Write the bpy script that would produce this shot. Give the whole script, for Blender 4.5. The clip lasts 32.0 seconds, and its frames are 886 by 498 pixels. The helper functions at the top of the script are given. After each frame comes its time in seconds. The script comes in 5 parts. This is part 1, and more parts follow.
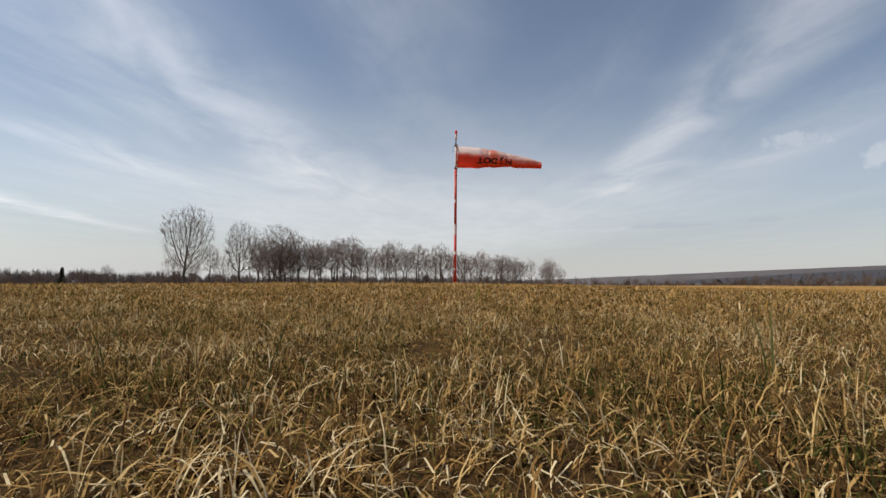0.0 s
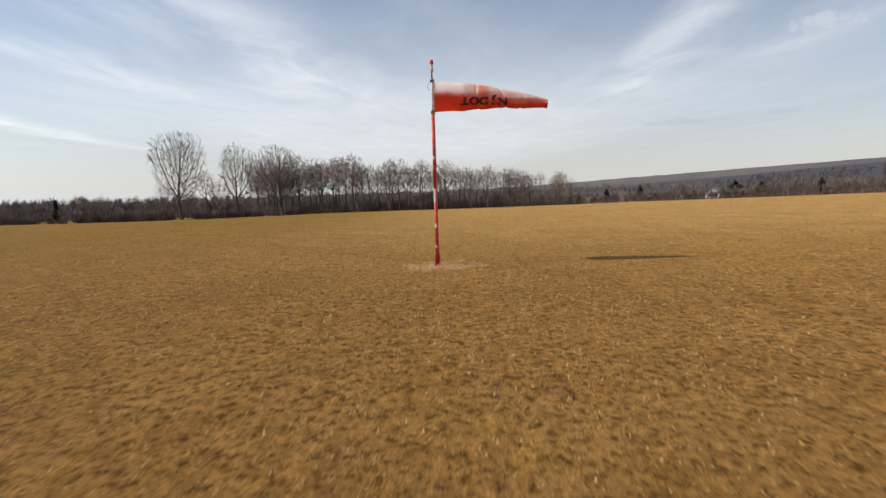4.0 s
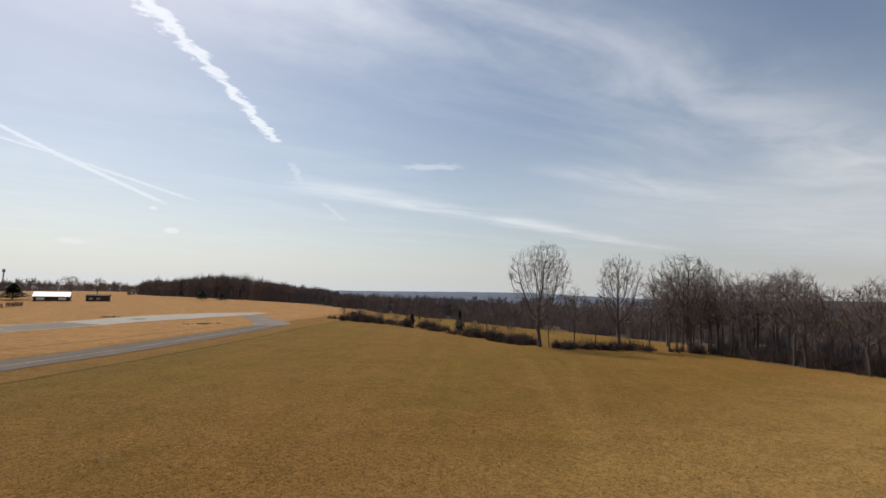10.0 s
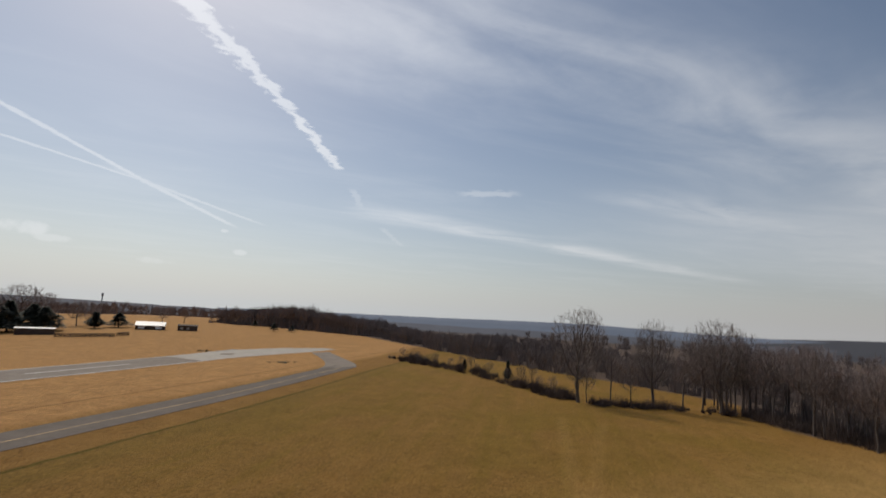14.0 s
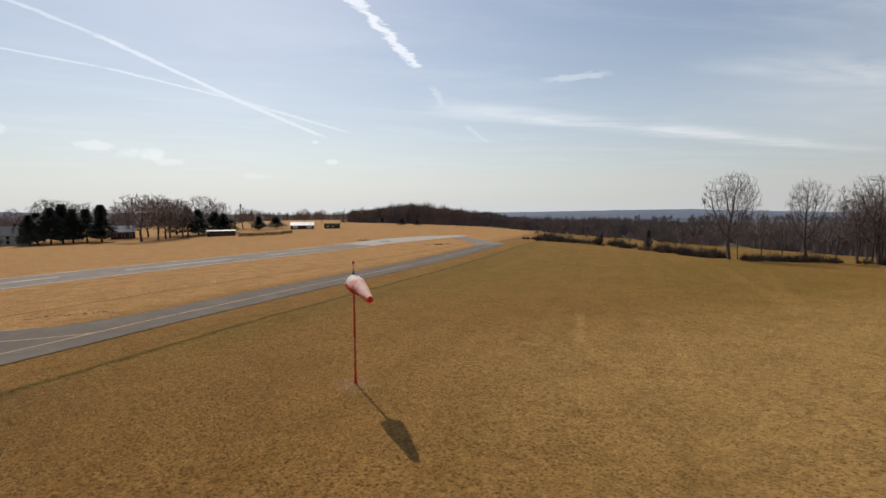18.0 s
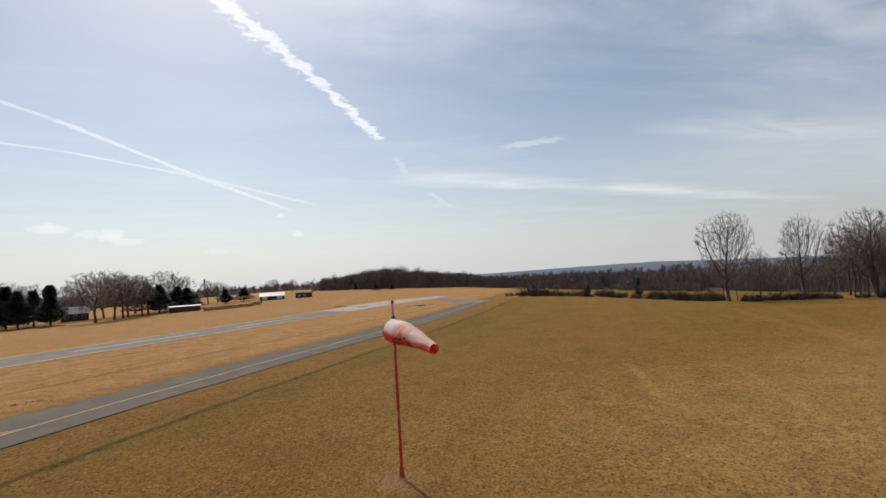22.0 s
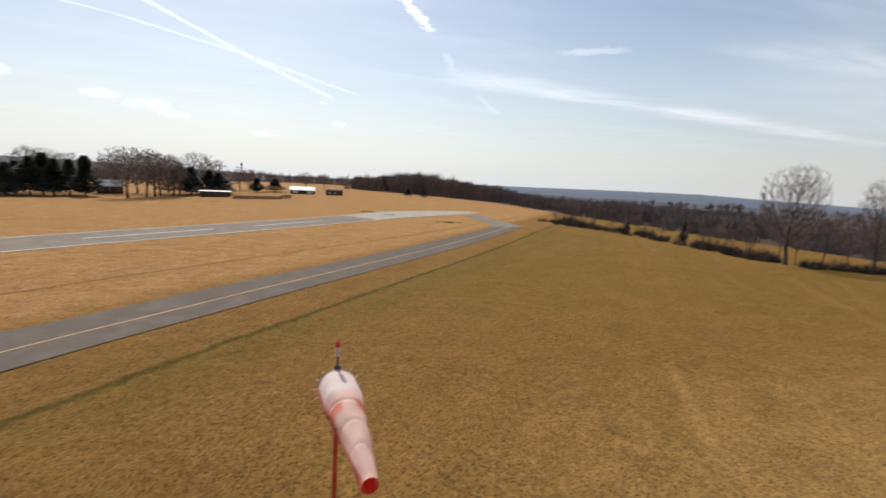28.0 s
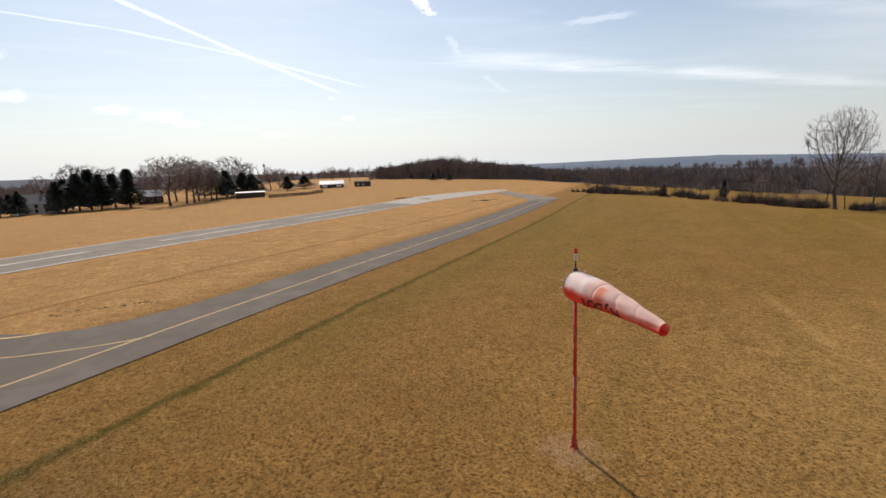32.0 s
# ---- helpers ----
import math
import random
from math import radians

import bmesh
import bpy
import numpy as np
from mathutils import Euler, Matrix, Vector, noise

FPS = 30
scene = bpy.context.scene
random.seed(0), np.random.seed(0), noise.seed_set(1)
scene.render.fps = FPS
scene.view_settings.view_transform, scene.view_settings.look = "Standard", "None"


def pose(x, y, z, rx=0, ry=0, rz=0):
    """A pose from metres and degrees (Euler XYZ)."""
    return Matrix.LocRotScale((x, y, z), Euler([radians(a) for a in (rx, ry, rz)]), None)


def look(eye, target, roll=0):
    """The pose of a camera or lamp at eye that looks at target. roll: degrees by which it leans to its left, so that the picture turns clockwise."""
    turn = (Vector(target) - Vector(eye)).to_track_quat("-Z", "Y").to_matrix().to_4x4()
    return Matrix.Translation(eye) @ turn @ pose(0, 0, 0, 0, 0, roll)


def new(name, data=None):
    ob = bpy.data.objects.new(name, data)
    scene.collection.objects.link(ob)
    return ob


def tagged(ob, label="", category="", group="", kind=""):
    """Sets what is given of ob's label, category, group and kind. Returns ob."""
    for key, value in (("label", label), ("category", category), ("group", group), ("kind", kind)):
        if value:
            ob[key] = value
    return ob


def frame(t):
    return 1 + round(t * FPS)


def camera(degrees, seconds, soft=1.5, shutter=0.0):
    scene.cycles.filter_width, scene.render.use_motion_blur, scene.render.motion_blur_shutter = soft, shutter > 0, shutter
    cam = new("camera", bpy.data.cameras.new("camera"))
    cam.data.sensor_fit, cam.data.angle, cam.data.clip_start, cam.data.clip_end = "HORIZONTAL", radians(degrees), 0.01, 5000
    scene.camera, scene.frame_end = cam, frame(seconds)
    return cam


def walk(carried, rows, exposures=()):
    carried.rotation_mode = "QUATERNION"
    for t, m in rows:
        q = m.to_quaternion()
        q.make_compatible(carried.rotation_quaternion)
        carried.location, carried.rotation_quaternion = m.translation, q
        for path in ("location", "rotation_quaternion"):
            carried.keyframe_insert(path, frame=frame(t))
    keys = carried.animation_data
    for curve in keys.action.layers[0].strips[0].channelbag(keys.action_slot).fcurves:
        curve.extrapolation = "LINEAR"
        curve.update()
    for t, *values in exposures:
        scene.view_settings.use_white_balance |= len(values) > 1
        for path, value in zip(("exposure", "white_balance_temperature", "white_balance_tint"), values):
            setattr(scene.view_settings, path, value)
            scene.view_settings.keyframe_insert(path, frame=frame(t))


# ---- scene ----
cam = camera(82.8, 32.0, shutter=0.4)
PATH = [
    (0, (-2.395, -21.56, 0.09), (-2.223, -19.572, 0.223), 0.5),
    (0.5, (-2.4, -21.565, 0.085), (-2.235, -19.574, 0.172), 0.5),
    (1, (-2.43, -21.58, 0.185), (-2.339, -19.589, 0.355), 1.3),
    (1.5, (-2.41, -21.52, 0.46), (-2.301, -19.527, 0.579), 0.2),
    (2, (-2.375, -21.354, 0.944), (-2.21, -19.365, 1.072), -0.4),
    (2.5, (-2.236, -20.934, 1.311), (-2.031, -18.945, 1.351), -0.3),
    (4.5, (-0.424, -14.291, 2.692), (-0.317, -12.31, 2.438), -1.8),
    (5, (0.067, -11.02, 2.665), (0.147, -9.033, 2.458), -0.8),
    (5.5, (0.946, -7.336, 2.651), (0.914, -5.356, 2.371), -1.6),
    (6, (1.93, -3.522, 2.908), (1.906, -1.545, 2.602), -2.6),
    (6.5, (3.598, 0.863, 3.329), (3.543, 2.833, 2.987), -2.4),
    (7, (5.284, 5.838, 3.793), (5.095, 7.822, 3.628), -1.3),
    (7.5, (6.282, 10.776, 4.129), (5.908, 12.737, 3.998), -3.1),
    (8, (7.411, 14.764, 4.533), (6.748, 16.649, 4.585), -2.7),
    (8.5, (8.133, 18.199, 5.138), (7.207, 19.971, 5.167), 1.8),
    (9, (8.663, 20.889, 5.886), (7.584, 22.568, 6.02), -0.6),
    (9.5, (9.418, 22.411, 6.819), (8.065, 23.875, 6.981), -0.4),
    (10, (9.888, 22.926, 7.959), (8.355, 24.201, 8.118), 1.4),
    (10.5, (10.505, 23.188, 9.262), (8.978, 24.469, 9.425), 3.0),
    (11, (11.704, 22.837, 10.644), (10.182, 24.105, 10.922), 4.2),
    (11.5, (13.257, 22.339, 11.981), (11.689, 23.539, 12.301), 4.7),
    (12, (15.121, 21.427, 13.028), (13.474, 22.512, 13.362), 4.8),
    (12.5, (16.646, 19.918, 13.741), (15.006, 21.022, 14.04), 3.9),
    (13, (18.268, 18.106, 14.167), (16.675, 19.284, 14.44), 3.6),
    (13.5, (20.2, 16.087, 14.365), (18.601, 17.22, 14.765), 6.3),
    (14, (22.094, 14.166, 14.371), (20.435, 15.254, 14.625), 3.2),
    (14.5, (23.978, 12.061, 14.225), (22.298, 13.135, 14.37), 3.7),
    (15, (25.948, 9.58, 14.0), (24.171, 10.482, 14.164), 4.7),
    (15.5, (27.079, 6.839, 13.655), (25.238, 7.62, 13.635), 5.3),
    (17.5, (27.36, -4.605, 10.195), (25.529, -3.812, 10.059), 1.4),
    (18, (26.495, -6.264, 9.524), (24.666, -5.469, 9.364), -0.4),
    (18.5, (25.373, -7.425, 8.746), (23.542, -6.629, 8.636), -1.9),
    (19, (24.488, -8.241, 8.526), (22.658, -7.446, 8.39), -2.1),
    (19.5, (23.248, -8.635, 8.231), (21.433, -7.806, 8.1), -3.5),
    (20, (21.986, -8.812, 7.928), (20.177, -7.963, 7.843), -4.6),
    (20.5, (21.064, -8.864, 7.822), (19.256, -8.012, 7.745), -4.2),
    (21, (19.855, -8.412, 7.653), (18.052, -7.546, 7.623), -4.2),
    (21.5, (18.922, -7.861, 7.583), (17.126, -6.983, 7.618), -4.3),
    (22, (18.262, -7.08, 7.69), (16.486, -6.164, 7.784), -3.5),
    (22.5, (17.603, -6.424, 7.998), (15.865, -5.436, 8.072), -3.1),
    (23, (17.049, -5.704, 8.321), (15.357, -4.646, 8.465), -2.2),
    (23.5, (16.601, -5.081, 8.936), (14.937, -3.977, 9.053), -1.4),
    (24, (15.986, -4.474, 9.272), (14.352, -3.324, 9.354), -0.6),
    (24.5, (15.359, -3.87, 9.453), (13.74, -2.702, 9.564), -0.0),
    (25, (14.536, -3.173, 9.844), (12.923, -1.992, 9.779), 1.1),
    (25.5, (13.364, -2.509, 10.23), (11.768, -1.333, 9.964), 1.1),
    (27.5, (11.412, -2.003, 10.893), (9.719, -0.966, 10.65), 2.7),
    (28, (11.851, -2.454, 10.833), (10.033, -1.669, 10.555), 3.1),
    (28.5, (12.061, -3.226, 10.672), (10.19, -2.611, 10.323), 0.9),
    (29, (12.376, -4.277, 10.56), (10.491, -3.674, 10.271), 1.7),
    (29.5, (12.312, -5.35, 10.288), (10.438, -4.72, 9.983), 1.9),
    (30, (12.505, -6.417, 10.061), (10.643, -5.763, 9.743), 1.1),
    (30.5, (12.234, -7.259, 9.673), (10.379, -6.577, 9.365), 0.2),
    (31, (12.305, -8.029, 9.492), (10.453, -7.361, 9.143), -0.4),
    (31.5, (12.505, -8.768, 9.481), (10.671, -8.07, 9.097), -1.5),
    (32, (12.789, -9.301, 9.498), (10.948, -8.594, 9.162), -2.2),
]
EXPOSE = [(0.0, -0.18), (2.5, -0.1), (5.0, 0.05), (6.0, 0.03), (7.0, 0.2), (8.5, -0.05), (10.0, -0.40), (11.0, -0.50), (13.0, -0.68), (15.0, -0.66), (17.5, -0.4), (23.0, -0.36), (25.0, -0.42), (28.0, -0.12), (32.0, -0.08)]
walk(cam, [(t, look(eye, target, roll)) for t, eye, target, roll in PATH], EXPOSE)

# ---- world: clear blue sky with cirrus, contrails and small cumulus ----
SUN_EL, SUN_AZ = 44.5, 270.0
world = bpy.data.worlds.new("sky")
scene.world = world
world.use_nodes = True
WT = world.node_tree
WT.nodes.clear()


def wire(tree, sock, value):
    if isinstance(value, bpy.types.NodeSocket):
        tree.links.new(value, sock)
    elif value is not None:
        sock.default_value = value


def m(tree, op, a, b=None, c=None, clamp=False):
    n = tree.nodes.new("ShaderNodeMath")
    n.operation, n.use_clamp = op, clamp
    for i, v in enumerate((a, b, c)):
        wire(tree, n.inputs[i], v)
    return n.outputs[0]


def ramp01(tree, x, lo, hi):
    n = tree.nodes.new("ShaderNodeMapRange")
    n.interpolation_type = "SMOOTHSTEP"
    for i, v in enumerate((x, lo, hi, 0.0, 1.0)):
        wire(tree, n.inputs[i], v)
    return n.outputs[0]


def mixc(tree, fac, a, b, blend="MIX"):
    n = tree.nodes.new("ShaderNodeMix")
    n.data_type, n.blend_type = "RGBA", blend
    wire(tree, n.inputs["Factor"], fac)
    wire(tree, n.inputs[6], (*a, 1) if isinstance(a, tuple) else a)
    wire(tree, n.inputs[7], (*b, 1) if isinstance(b, tuple) else b)
    return n.outputs[2]


def vec(tree, x, y, z):
    n = tree.nodes.new("ShaderNodeCombineXYZ")
    for i, v in enumerate((x, y, z)):
        wire(tree, n.inputs[i], v)
    return n.outputs[0]


def noise_tex(tree, coord, scale, detail=4.0, rough=0.55, dist=0.0):
    n = tree.nodes.new("ShaderNodeTexNoise")
    wire(tree, n.inputs["Vector"], coord)
    n.inputs["Scale"].default_value, n.inputs["Detail"].default_value = scale, detail
    n.inputs["Roughness"].default_value, n.inputs["Distortion"].default_value = rough, dist
    return n.outputs["Fac"]


def build_sky():
    t = WT
    out = t.nodes.new("ShaderNodeOutputWorld")
    bg = t.nodes.new("ShaderNodeBackground")
    sky = t.nodes.new("ShaderNodeTexSky")
    sky.sky_type, sky.sun_disc = "NISHITA", False
    sky.sun_elevation, sky.sun_rotation = radians(SUN_EL), radians(SUN_AZ)
    sky.air_density, sky.dust_density, sky.ozone_density, sky.altitude = 1.0, 1.0, 1.3, 100
    tc = t.nodes.new("ShaderNodeTexCoord")
    sep = t.nodes.new("ShaderNodeSeparateXYZ")
    t.links.new(tc.outputs["Generated"], sep.inputs[0])
    dx, dy, dz = sep.outputs
    zz = m(t, "MAXIMUM", dz, 0.03)
    qx, qy = m(t, "DIVIDE", dx, zz), m(t, "DIVIDE", dy, zz)
    # the cloud sheet's own axes: u along the wind's streaks, v across them
    u = m(t, "ADD", m(t, "MULTIPLY", qx, 0.139), m(t, "MULTIPLY", qy, 0.990))
    v = m(t, "SUBTRACT", m(t, "MULTIPLY", qx, 0.990), m(t, "MULTIPLY", qy, 0.139))
    sheet = vec(t, u, v, 0.0)
    streaky = vec(t, m(t, "MULTIPLY", u, 0.45), v, 0.0)
    n1 = noise_tex(t, streaky, 1.1, 6, 0.6, 0.6)
    n2 = noise_tex(t, streaky, 1.9, 5, 0.5, 0.7)
    n3 = noise_tex(t, sheet, 9.0, 5, 0.65, 0.3)
    wob = m(t, "MULTIPLY", m(t, "SUBTRACT", n1, 0.5), 0.9)

    def band(v0, slope, width, u0, u1, soft):
        d = m(t, "ABSOLUTE", m(t, "SUBTRACT", m(t, "ADD", v, m(t, "MULTIPLY", wob, soft)), m(t, "ADD", m(t, "MULTIPLY", u, slope), v0)))
        g = m(t, "SUBTRACT", 1.0, ramp01(t, d, 0.0, width))
        return m(t, "MULTIPLY", g, m(t, "MULTIPLY", ramp01(t, u, u0, u0 + 0.9), m(t, "SUBTRACT", 1.0, ramp01(t, u, u1 * 0.6, u1))))

    bands = [(band(-1.6, 0.05, 0.75, -0.3, 7.0, 0.9), 0.62), (band(-2.8, -0.02, 0.5, 2.4, 6.5, 0.7), 0.45),
             (band(1.02, 0.10, 0.42, 0.6, 7.0, 0.35), 0.75), (band(2.3, 0.0, 0.6, 1.6, 6.0, 1.0), 0.36),
             (band(-0.3, 0.0, 0.5, 0.4, 3.2, 0.9), 0.25), (band(-4.65, -0.215, 0.60, 0.9, 12.0, 0.08), 0.85)]
    dens = m(t, "MULTIPLY", ramp01(t, n1, 0.42, 0.75), 0.20)
    for b, k in bands:
        tex = m(t, "MULTIPLY", ramp01(t, m(t, "ADD", m(t, "MULTIPLY", n2, 0.88), m(t, "MULTIPLY", n3, 0.12)), 0.24, 0.78), 1.5)
        dens = m(t, "ADD", dens, m(t, "MULTIPLY", m(t, "MULTIPLY", b, tex), k))
    # a pale veil ahead, low over the woods, thinning to the side
    veil = m(t, "MULTIPLY", ramp01(t, u, 1.8, 6.5), m(t, "SUBTRACT", 1.0, ramp01(t, m(t, "ABSOLUTE", m(t, "ADD", v, m(t, "MULTIPLY", u, 0.12))), 1.2, 6.0)))
    dens = m(t, "ADD", dens, m(t, "MULTIPLY", m(t, "MULTIPLY", veil, m(t, "ADD", 0.55, n2)), 0.85))

    def trail(a, b, width, fluff, power, fade):
        ax, ay, bx, by = *a, *b
        length = math.hypot(bx - ax, by - ay)
        cx, cy = (bx - ax) / length, (by - ay) / length
        px, py = m(t, "SUBTRACT", u, ax), m(t, "SUBTRACT", v, ay)
        along = m(t, "ADD", m(t, "MULTIPLY", px, cx), m(t, "MULTIPLY", py, cy))
        side = m(t, "SUBTRACT", m(t, "MULTIPLY", px, cy), m(t, "MULTIPLY", py, cx))
        side = m(t, "ADD", side, m(t, "MULTIPLY", m(t, "SUBTRACT", n3, 0.5), fluff))
        g = m(t, "SUBTRACT", 1.0, ramp01(t, m(t, "ABSOLUTE", side), width * 0.25, width))
        ends = m(t, "MULTIPLY", ramp01(t, along, -fade, 0.02), m(t, "SUBTRACT", 1.0, ramp01(t, along, length - fade, length)))
        return m(t, "MULTIPLY", m(t, "MULTIPLY", g, ends), power)

    trails = [trail((-0.9, -0.5), (0.33, -2.64), 0.060, 0.24, 0.78, 0.05), trail((0.33, -2.64), (0.83, -3.60), 0.052, 0.20, 0.88, 0.08),
              trail((1.10, -4.2), (1.43, -5.03), 0.06, 0.2, 0.3, 0.2), trail((2.0, -6.0), (2.8, -7.4), 0.06, 0.2, 0.25, 0.3),
              trail((-2.1, -1.2), (-1.07, -3.45), 0.035, 0.06, 0.45, 0.2), trail((-1.09, -3.40), (-0.53, -5.05), 0.042, 0.07, 0.58, 0.12), trail((-0.55, -5.0), (0.42, -7.55), 0.07, 0.10, 0.52, 0.8),
              trail((-2.8, -3.0), (-1.25, -4.15), 0.04, 0.06, 0.5, 0.2), trail((-1.28, -4.13), (-0.54, -5.02), 0.045, 0.07, 0.5, 0.1), trail((-0.55, -5.0), (0.74, -6.95), 0.065, 0.10, 0.42, 0.7),
              trail((1.95, -3.62), (2.3, -3.32), 0.13, 0.34, 0.42, 0.2), trail((3.8, -2.8), (4.5, -2.66), 0.12, 0.3, 0.55, 0.4)]
    dens = m(t, "MULTIPLY", dens, 0.74)
    for tr in trails:
        dens = m(t, "MAXIMUM", dens, tr)
    # small cumulus low in the sky
    nd = noise_tex(t, tc.outputs["Generated"], 34.0, 5, 0.6)
    dim = 0.0
    for az, el, wa, we, k in ((100.8, 6.1, 2.0, 0.6, 0.5), (97.0, 5.5, 2.3, 0.8, 0.55), (94.6, 4.8, 1.8, 0.45, 0.4), (78.8, 5.2, 0.9, 0.4, 0.5), (80.5, 7.3, 0.5, 0.22, 0.5), (109.8, 10.3, 2.2, 0.8, 0.55), (108.2, 7.0, 2.2, 0.65, 0.5), (86.5, 3.6, 2.0, 0.4, 0.4),
                              (-40.5, 13.2, 4.0, 1.5, 0.6), (-48.0, 11.5, 5.0, 1.8, 0.6), (-29.0, 6.1, 5.0, 0.38, -0.8), (-37.5, 6.3, 2.2, 0.35, -0.8)):
        rx, ry = -math.cos(radians(az)), -math.sin(radians(az))
        s = m(t, "ADD", m(t, "MULTIPLY", dx, rx), m(t, "MULTIPLY", dy, ry))
        f = m(t, "ADD", m(t, "MULTIPLY", dx, -math.sin(radians(az))), m(t, "MULTIPLY", dy, math.cos(radians(az))))
        e = m(t, "ADD", m(t, "POWER", m(t, "DIVIDE", s, math.sin(radians(wa))), 2.0), m(t, "POWER", m(t, "DIVIDE", m(t, "SUBTRACT", dz, math.sin(radians(el))), math.sin(radians(we))), 2.0))
        blob = m(t, "SUBTRACT", 1.0, ramp01(t, m(t, "ADD", e, m(t, "MULTIPLY", m(t, "SUBTRACT", nd, 0.42), 2.5)), 0.25, 1.1))
        blob = m(t, "MULTIPLY", m(t, "MULTIPLY", blob, ramp01(t, f, 0.2, 0.5)), abs(k))
        if k > 0:
            dens = m(t, "MAXIMUM", dens, blob)
        else:
            dim = m(t, "MAXIMUM", dim, blob)
    dens = m(t, "MULTIPLY", m(t, "MINIMUM", dens, 1.0), ramp01(t, dz, 0.01, 0.09))
    # thin haze that whitens the sky towards the horizon
    low = m(t, "POWER", m(t, "SUBTRACT", 1.0, m(t, "MINIMUM", m(t, "MAXIMUM", dz, 0.0), 1.0)), 6.0)
    # haze and cloud scatter more light on the sun's side of the sky
    sunward = m(t, "MAXIMUM", m(t, "SUBTRACT", m(t, "MULTIPLY", dz, math.sin(radians(SUN_EL))), m(t, "MULTIPLY", dx, math.cos(radians(SUN_EL)))), 0.0)
    glow = m(t, "ADD", 0.9, m(t, "MULTIPLY", m(t, "POWER", sunward, 2.0), 0.75))
    base = mixc(t, m(t, "ADD", 0.07, m(t, "MULTIPLY", low, 0.86)), sky.outputs[0], mixc(t, 1.0, mixc(t, ramp01(t, sunward, 0.1, 0.65), (6.85, 6.80, 6.82), (6.40, 6.66, 6.80)), vec(t, glow, glow, glow), "MULTIPLY"))
    white = mixc(t, 0.3, mixc(t, 1.0, (9.5, 9.6, 9.75), vec(t, glow, glow, glow), "MULTIPLY"), base)
    clouded = mixc(t, m(t, "MULTIPLY", dens, 0.9), base, white)
    wire(t, bg.inputs["Color"], mixc(t, m(t, "MULTIPLY", dim, 0.55), clouded, (4.6, 4.9, 5.5)))
    bg.inputs["Strength"].default_value = 0.11
    t.links.new(bg.outputs[0], out.inputs[0])


build_sky()
sun = new("sun", bpy.data.lights.new("sun", "SUN"))
sun.data.energy, sun.data.angle, sun.data.color = 3.6, radians(0.55), (1.0, 0.90, 0.76)
SUN_DIR = Vector((-math.cos(radians(SUN_EL)), -0.03, math.sin(radians(SUN_EL))))
sun.matrix_world = look(SUN_DIR * 200, (0, 0, 0))

# ---- the lie of the land ----
LAND = np.array([(0, 0, 0), (-2.4, -22.0, -.07), (-19.4, -15.4, -.15), (-112, 76, -2.0), (-130, 60, -2.6), (-225, -41, -3.8),
                 (-52, 97, -2.3), (-37, 126, -3.3), (17.4, 38, -.4), (-91, 106, -2.6), (-258, 33, -2.7), (28, -5, -.3), (-40, 62, -1.75),
                 (20, 110, -2.4), (45, 108, -2.7), (35, 60, -.2), (-12, 60, -1.1), (85, 62, .0), (-20, 112, -2.4), (60, 0, -.6), (40, -60, -1.2),
                 (-60, -60, -1.0), (9, 0, -.04), (-55, -33, -.7), (-190, 140, -3.4)])


def spline_base(r2):
    return 0.5 * r2 * np.log(np.maximum(r2, 1e-9))


def solve_land():
    n = len(LAND)
    a = np.zeros((n + 3, n + 3))
    a[:n, :n] = spline_base(((LAND[:, None, :2] - LAND[None, :, :2]) ** 2).sum(-1)) + np.eye(n) * 15
    a[:n, n], a[:n, n + 1:], a[n, :n], a[n + 1:, :n] = 1, LAND[:, :2], 1, LAND[:, :2].T
    return np.linalg.solve(a, np.r_[LAND[:, 2], 0, 0, 0])


LAND_W = solve_land()


def smooth(x, lo, hi):
    k = np.clip((x - lo) / (hi - lo), 0, 1)
    return k * k * (3 - 2 * k)


def ground(x, y):
    """Height of the ground; takes numbers or arrays."""
    x, y = np.asarray(x, float), np.asarray(y, float)
    n = len(LAND)
    z = LAND_W[n] + LAND_W[n + 1] * x + LAND_W[n + 2] * y
    for i in range(n):
        z = z + LAND_W[i] * spline_base((x - LAND[i, 0]) ** 2 + (y - LAND[i, 1]) ** 2)
    r = np.hypot(x + 80, y - 30)
    az = np.degrees(np.arctan2(-x, y))
    far = -4.0 - 5 * smooth(r, 250, 700)
    knoll = 5.0 * np.exp(-((x + 420) / 170) ** 2 - ((y - 60) / 110) ** 2)
    valley = -58 * smooth(r, 480, 1500) * smooth(az, 12, 30) * (1 - smooth(az, 88, 112))
    hill = 62 * smooth(r, 700, 1900) * smooth(az, -14, -55) * (1 - smooth(np.abs(az), 110, 170))
    z = z + (far - z) * smooth(r, 190, 330) + hill + knoll + valley
    return z + 0.03 * np.sin(x * 0.31 + 1.3 * np.sin(y * 0.11)) * np.sin(y * 0.27 + 0.7)


def gz(x, y):
    return float(ground(x, y))


# ---- materials ----
def material(name, rough=0.8, metal=0.0):
    mat = bpy.data.materials.new(name)
    mat.use_nodes = True
    t = mat.node_tree
    b = t.nodes["Principled BSDF"]
    b.inputs["Roughness"].default_value, b.inputs["Metallic"].default_value = rough, metal
    return mat, t, b


def bump(t, b, height, strength, distance):
    n = t.nodes.new("ShaderNodeBump")
    n.inputs["Strength"].default_value, n.inputs["Distance"].default_value = strength, distance
    wire(t, n.inputs["Height"], height)
    t.links.new(n.outputs[0], b.inputs["Normal"])


def place(t):
    return t.nodes.new("ShaderNodeNewGeometry").outputs["Position"]


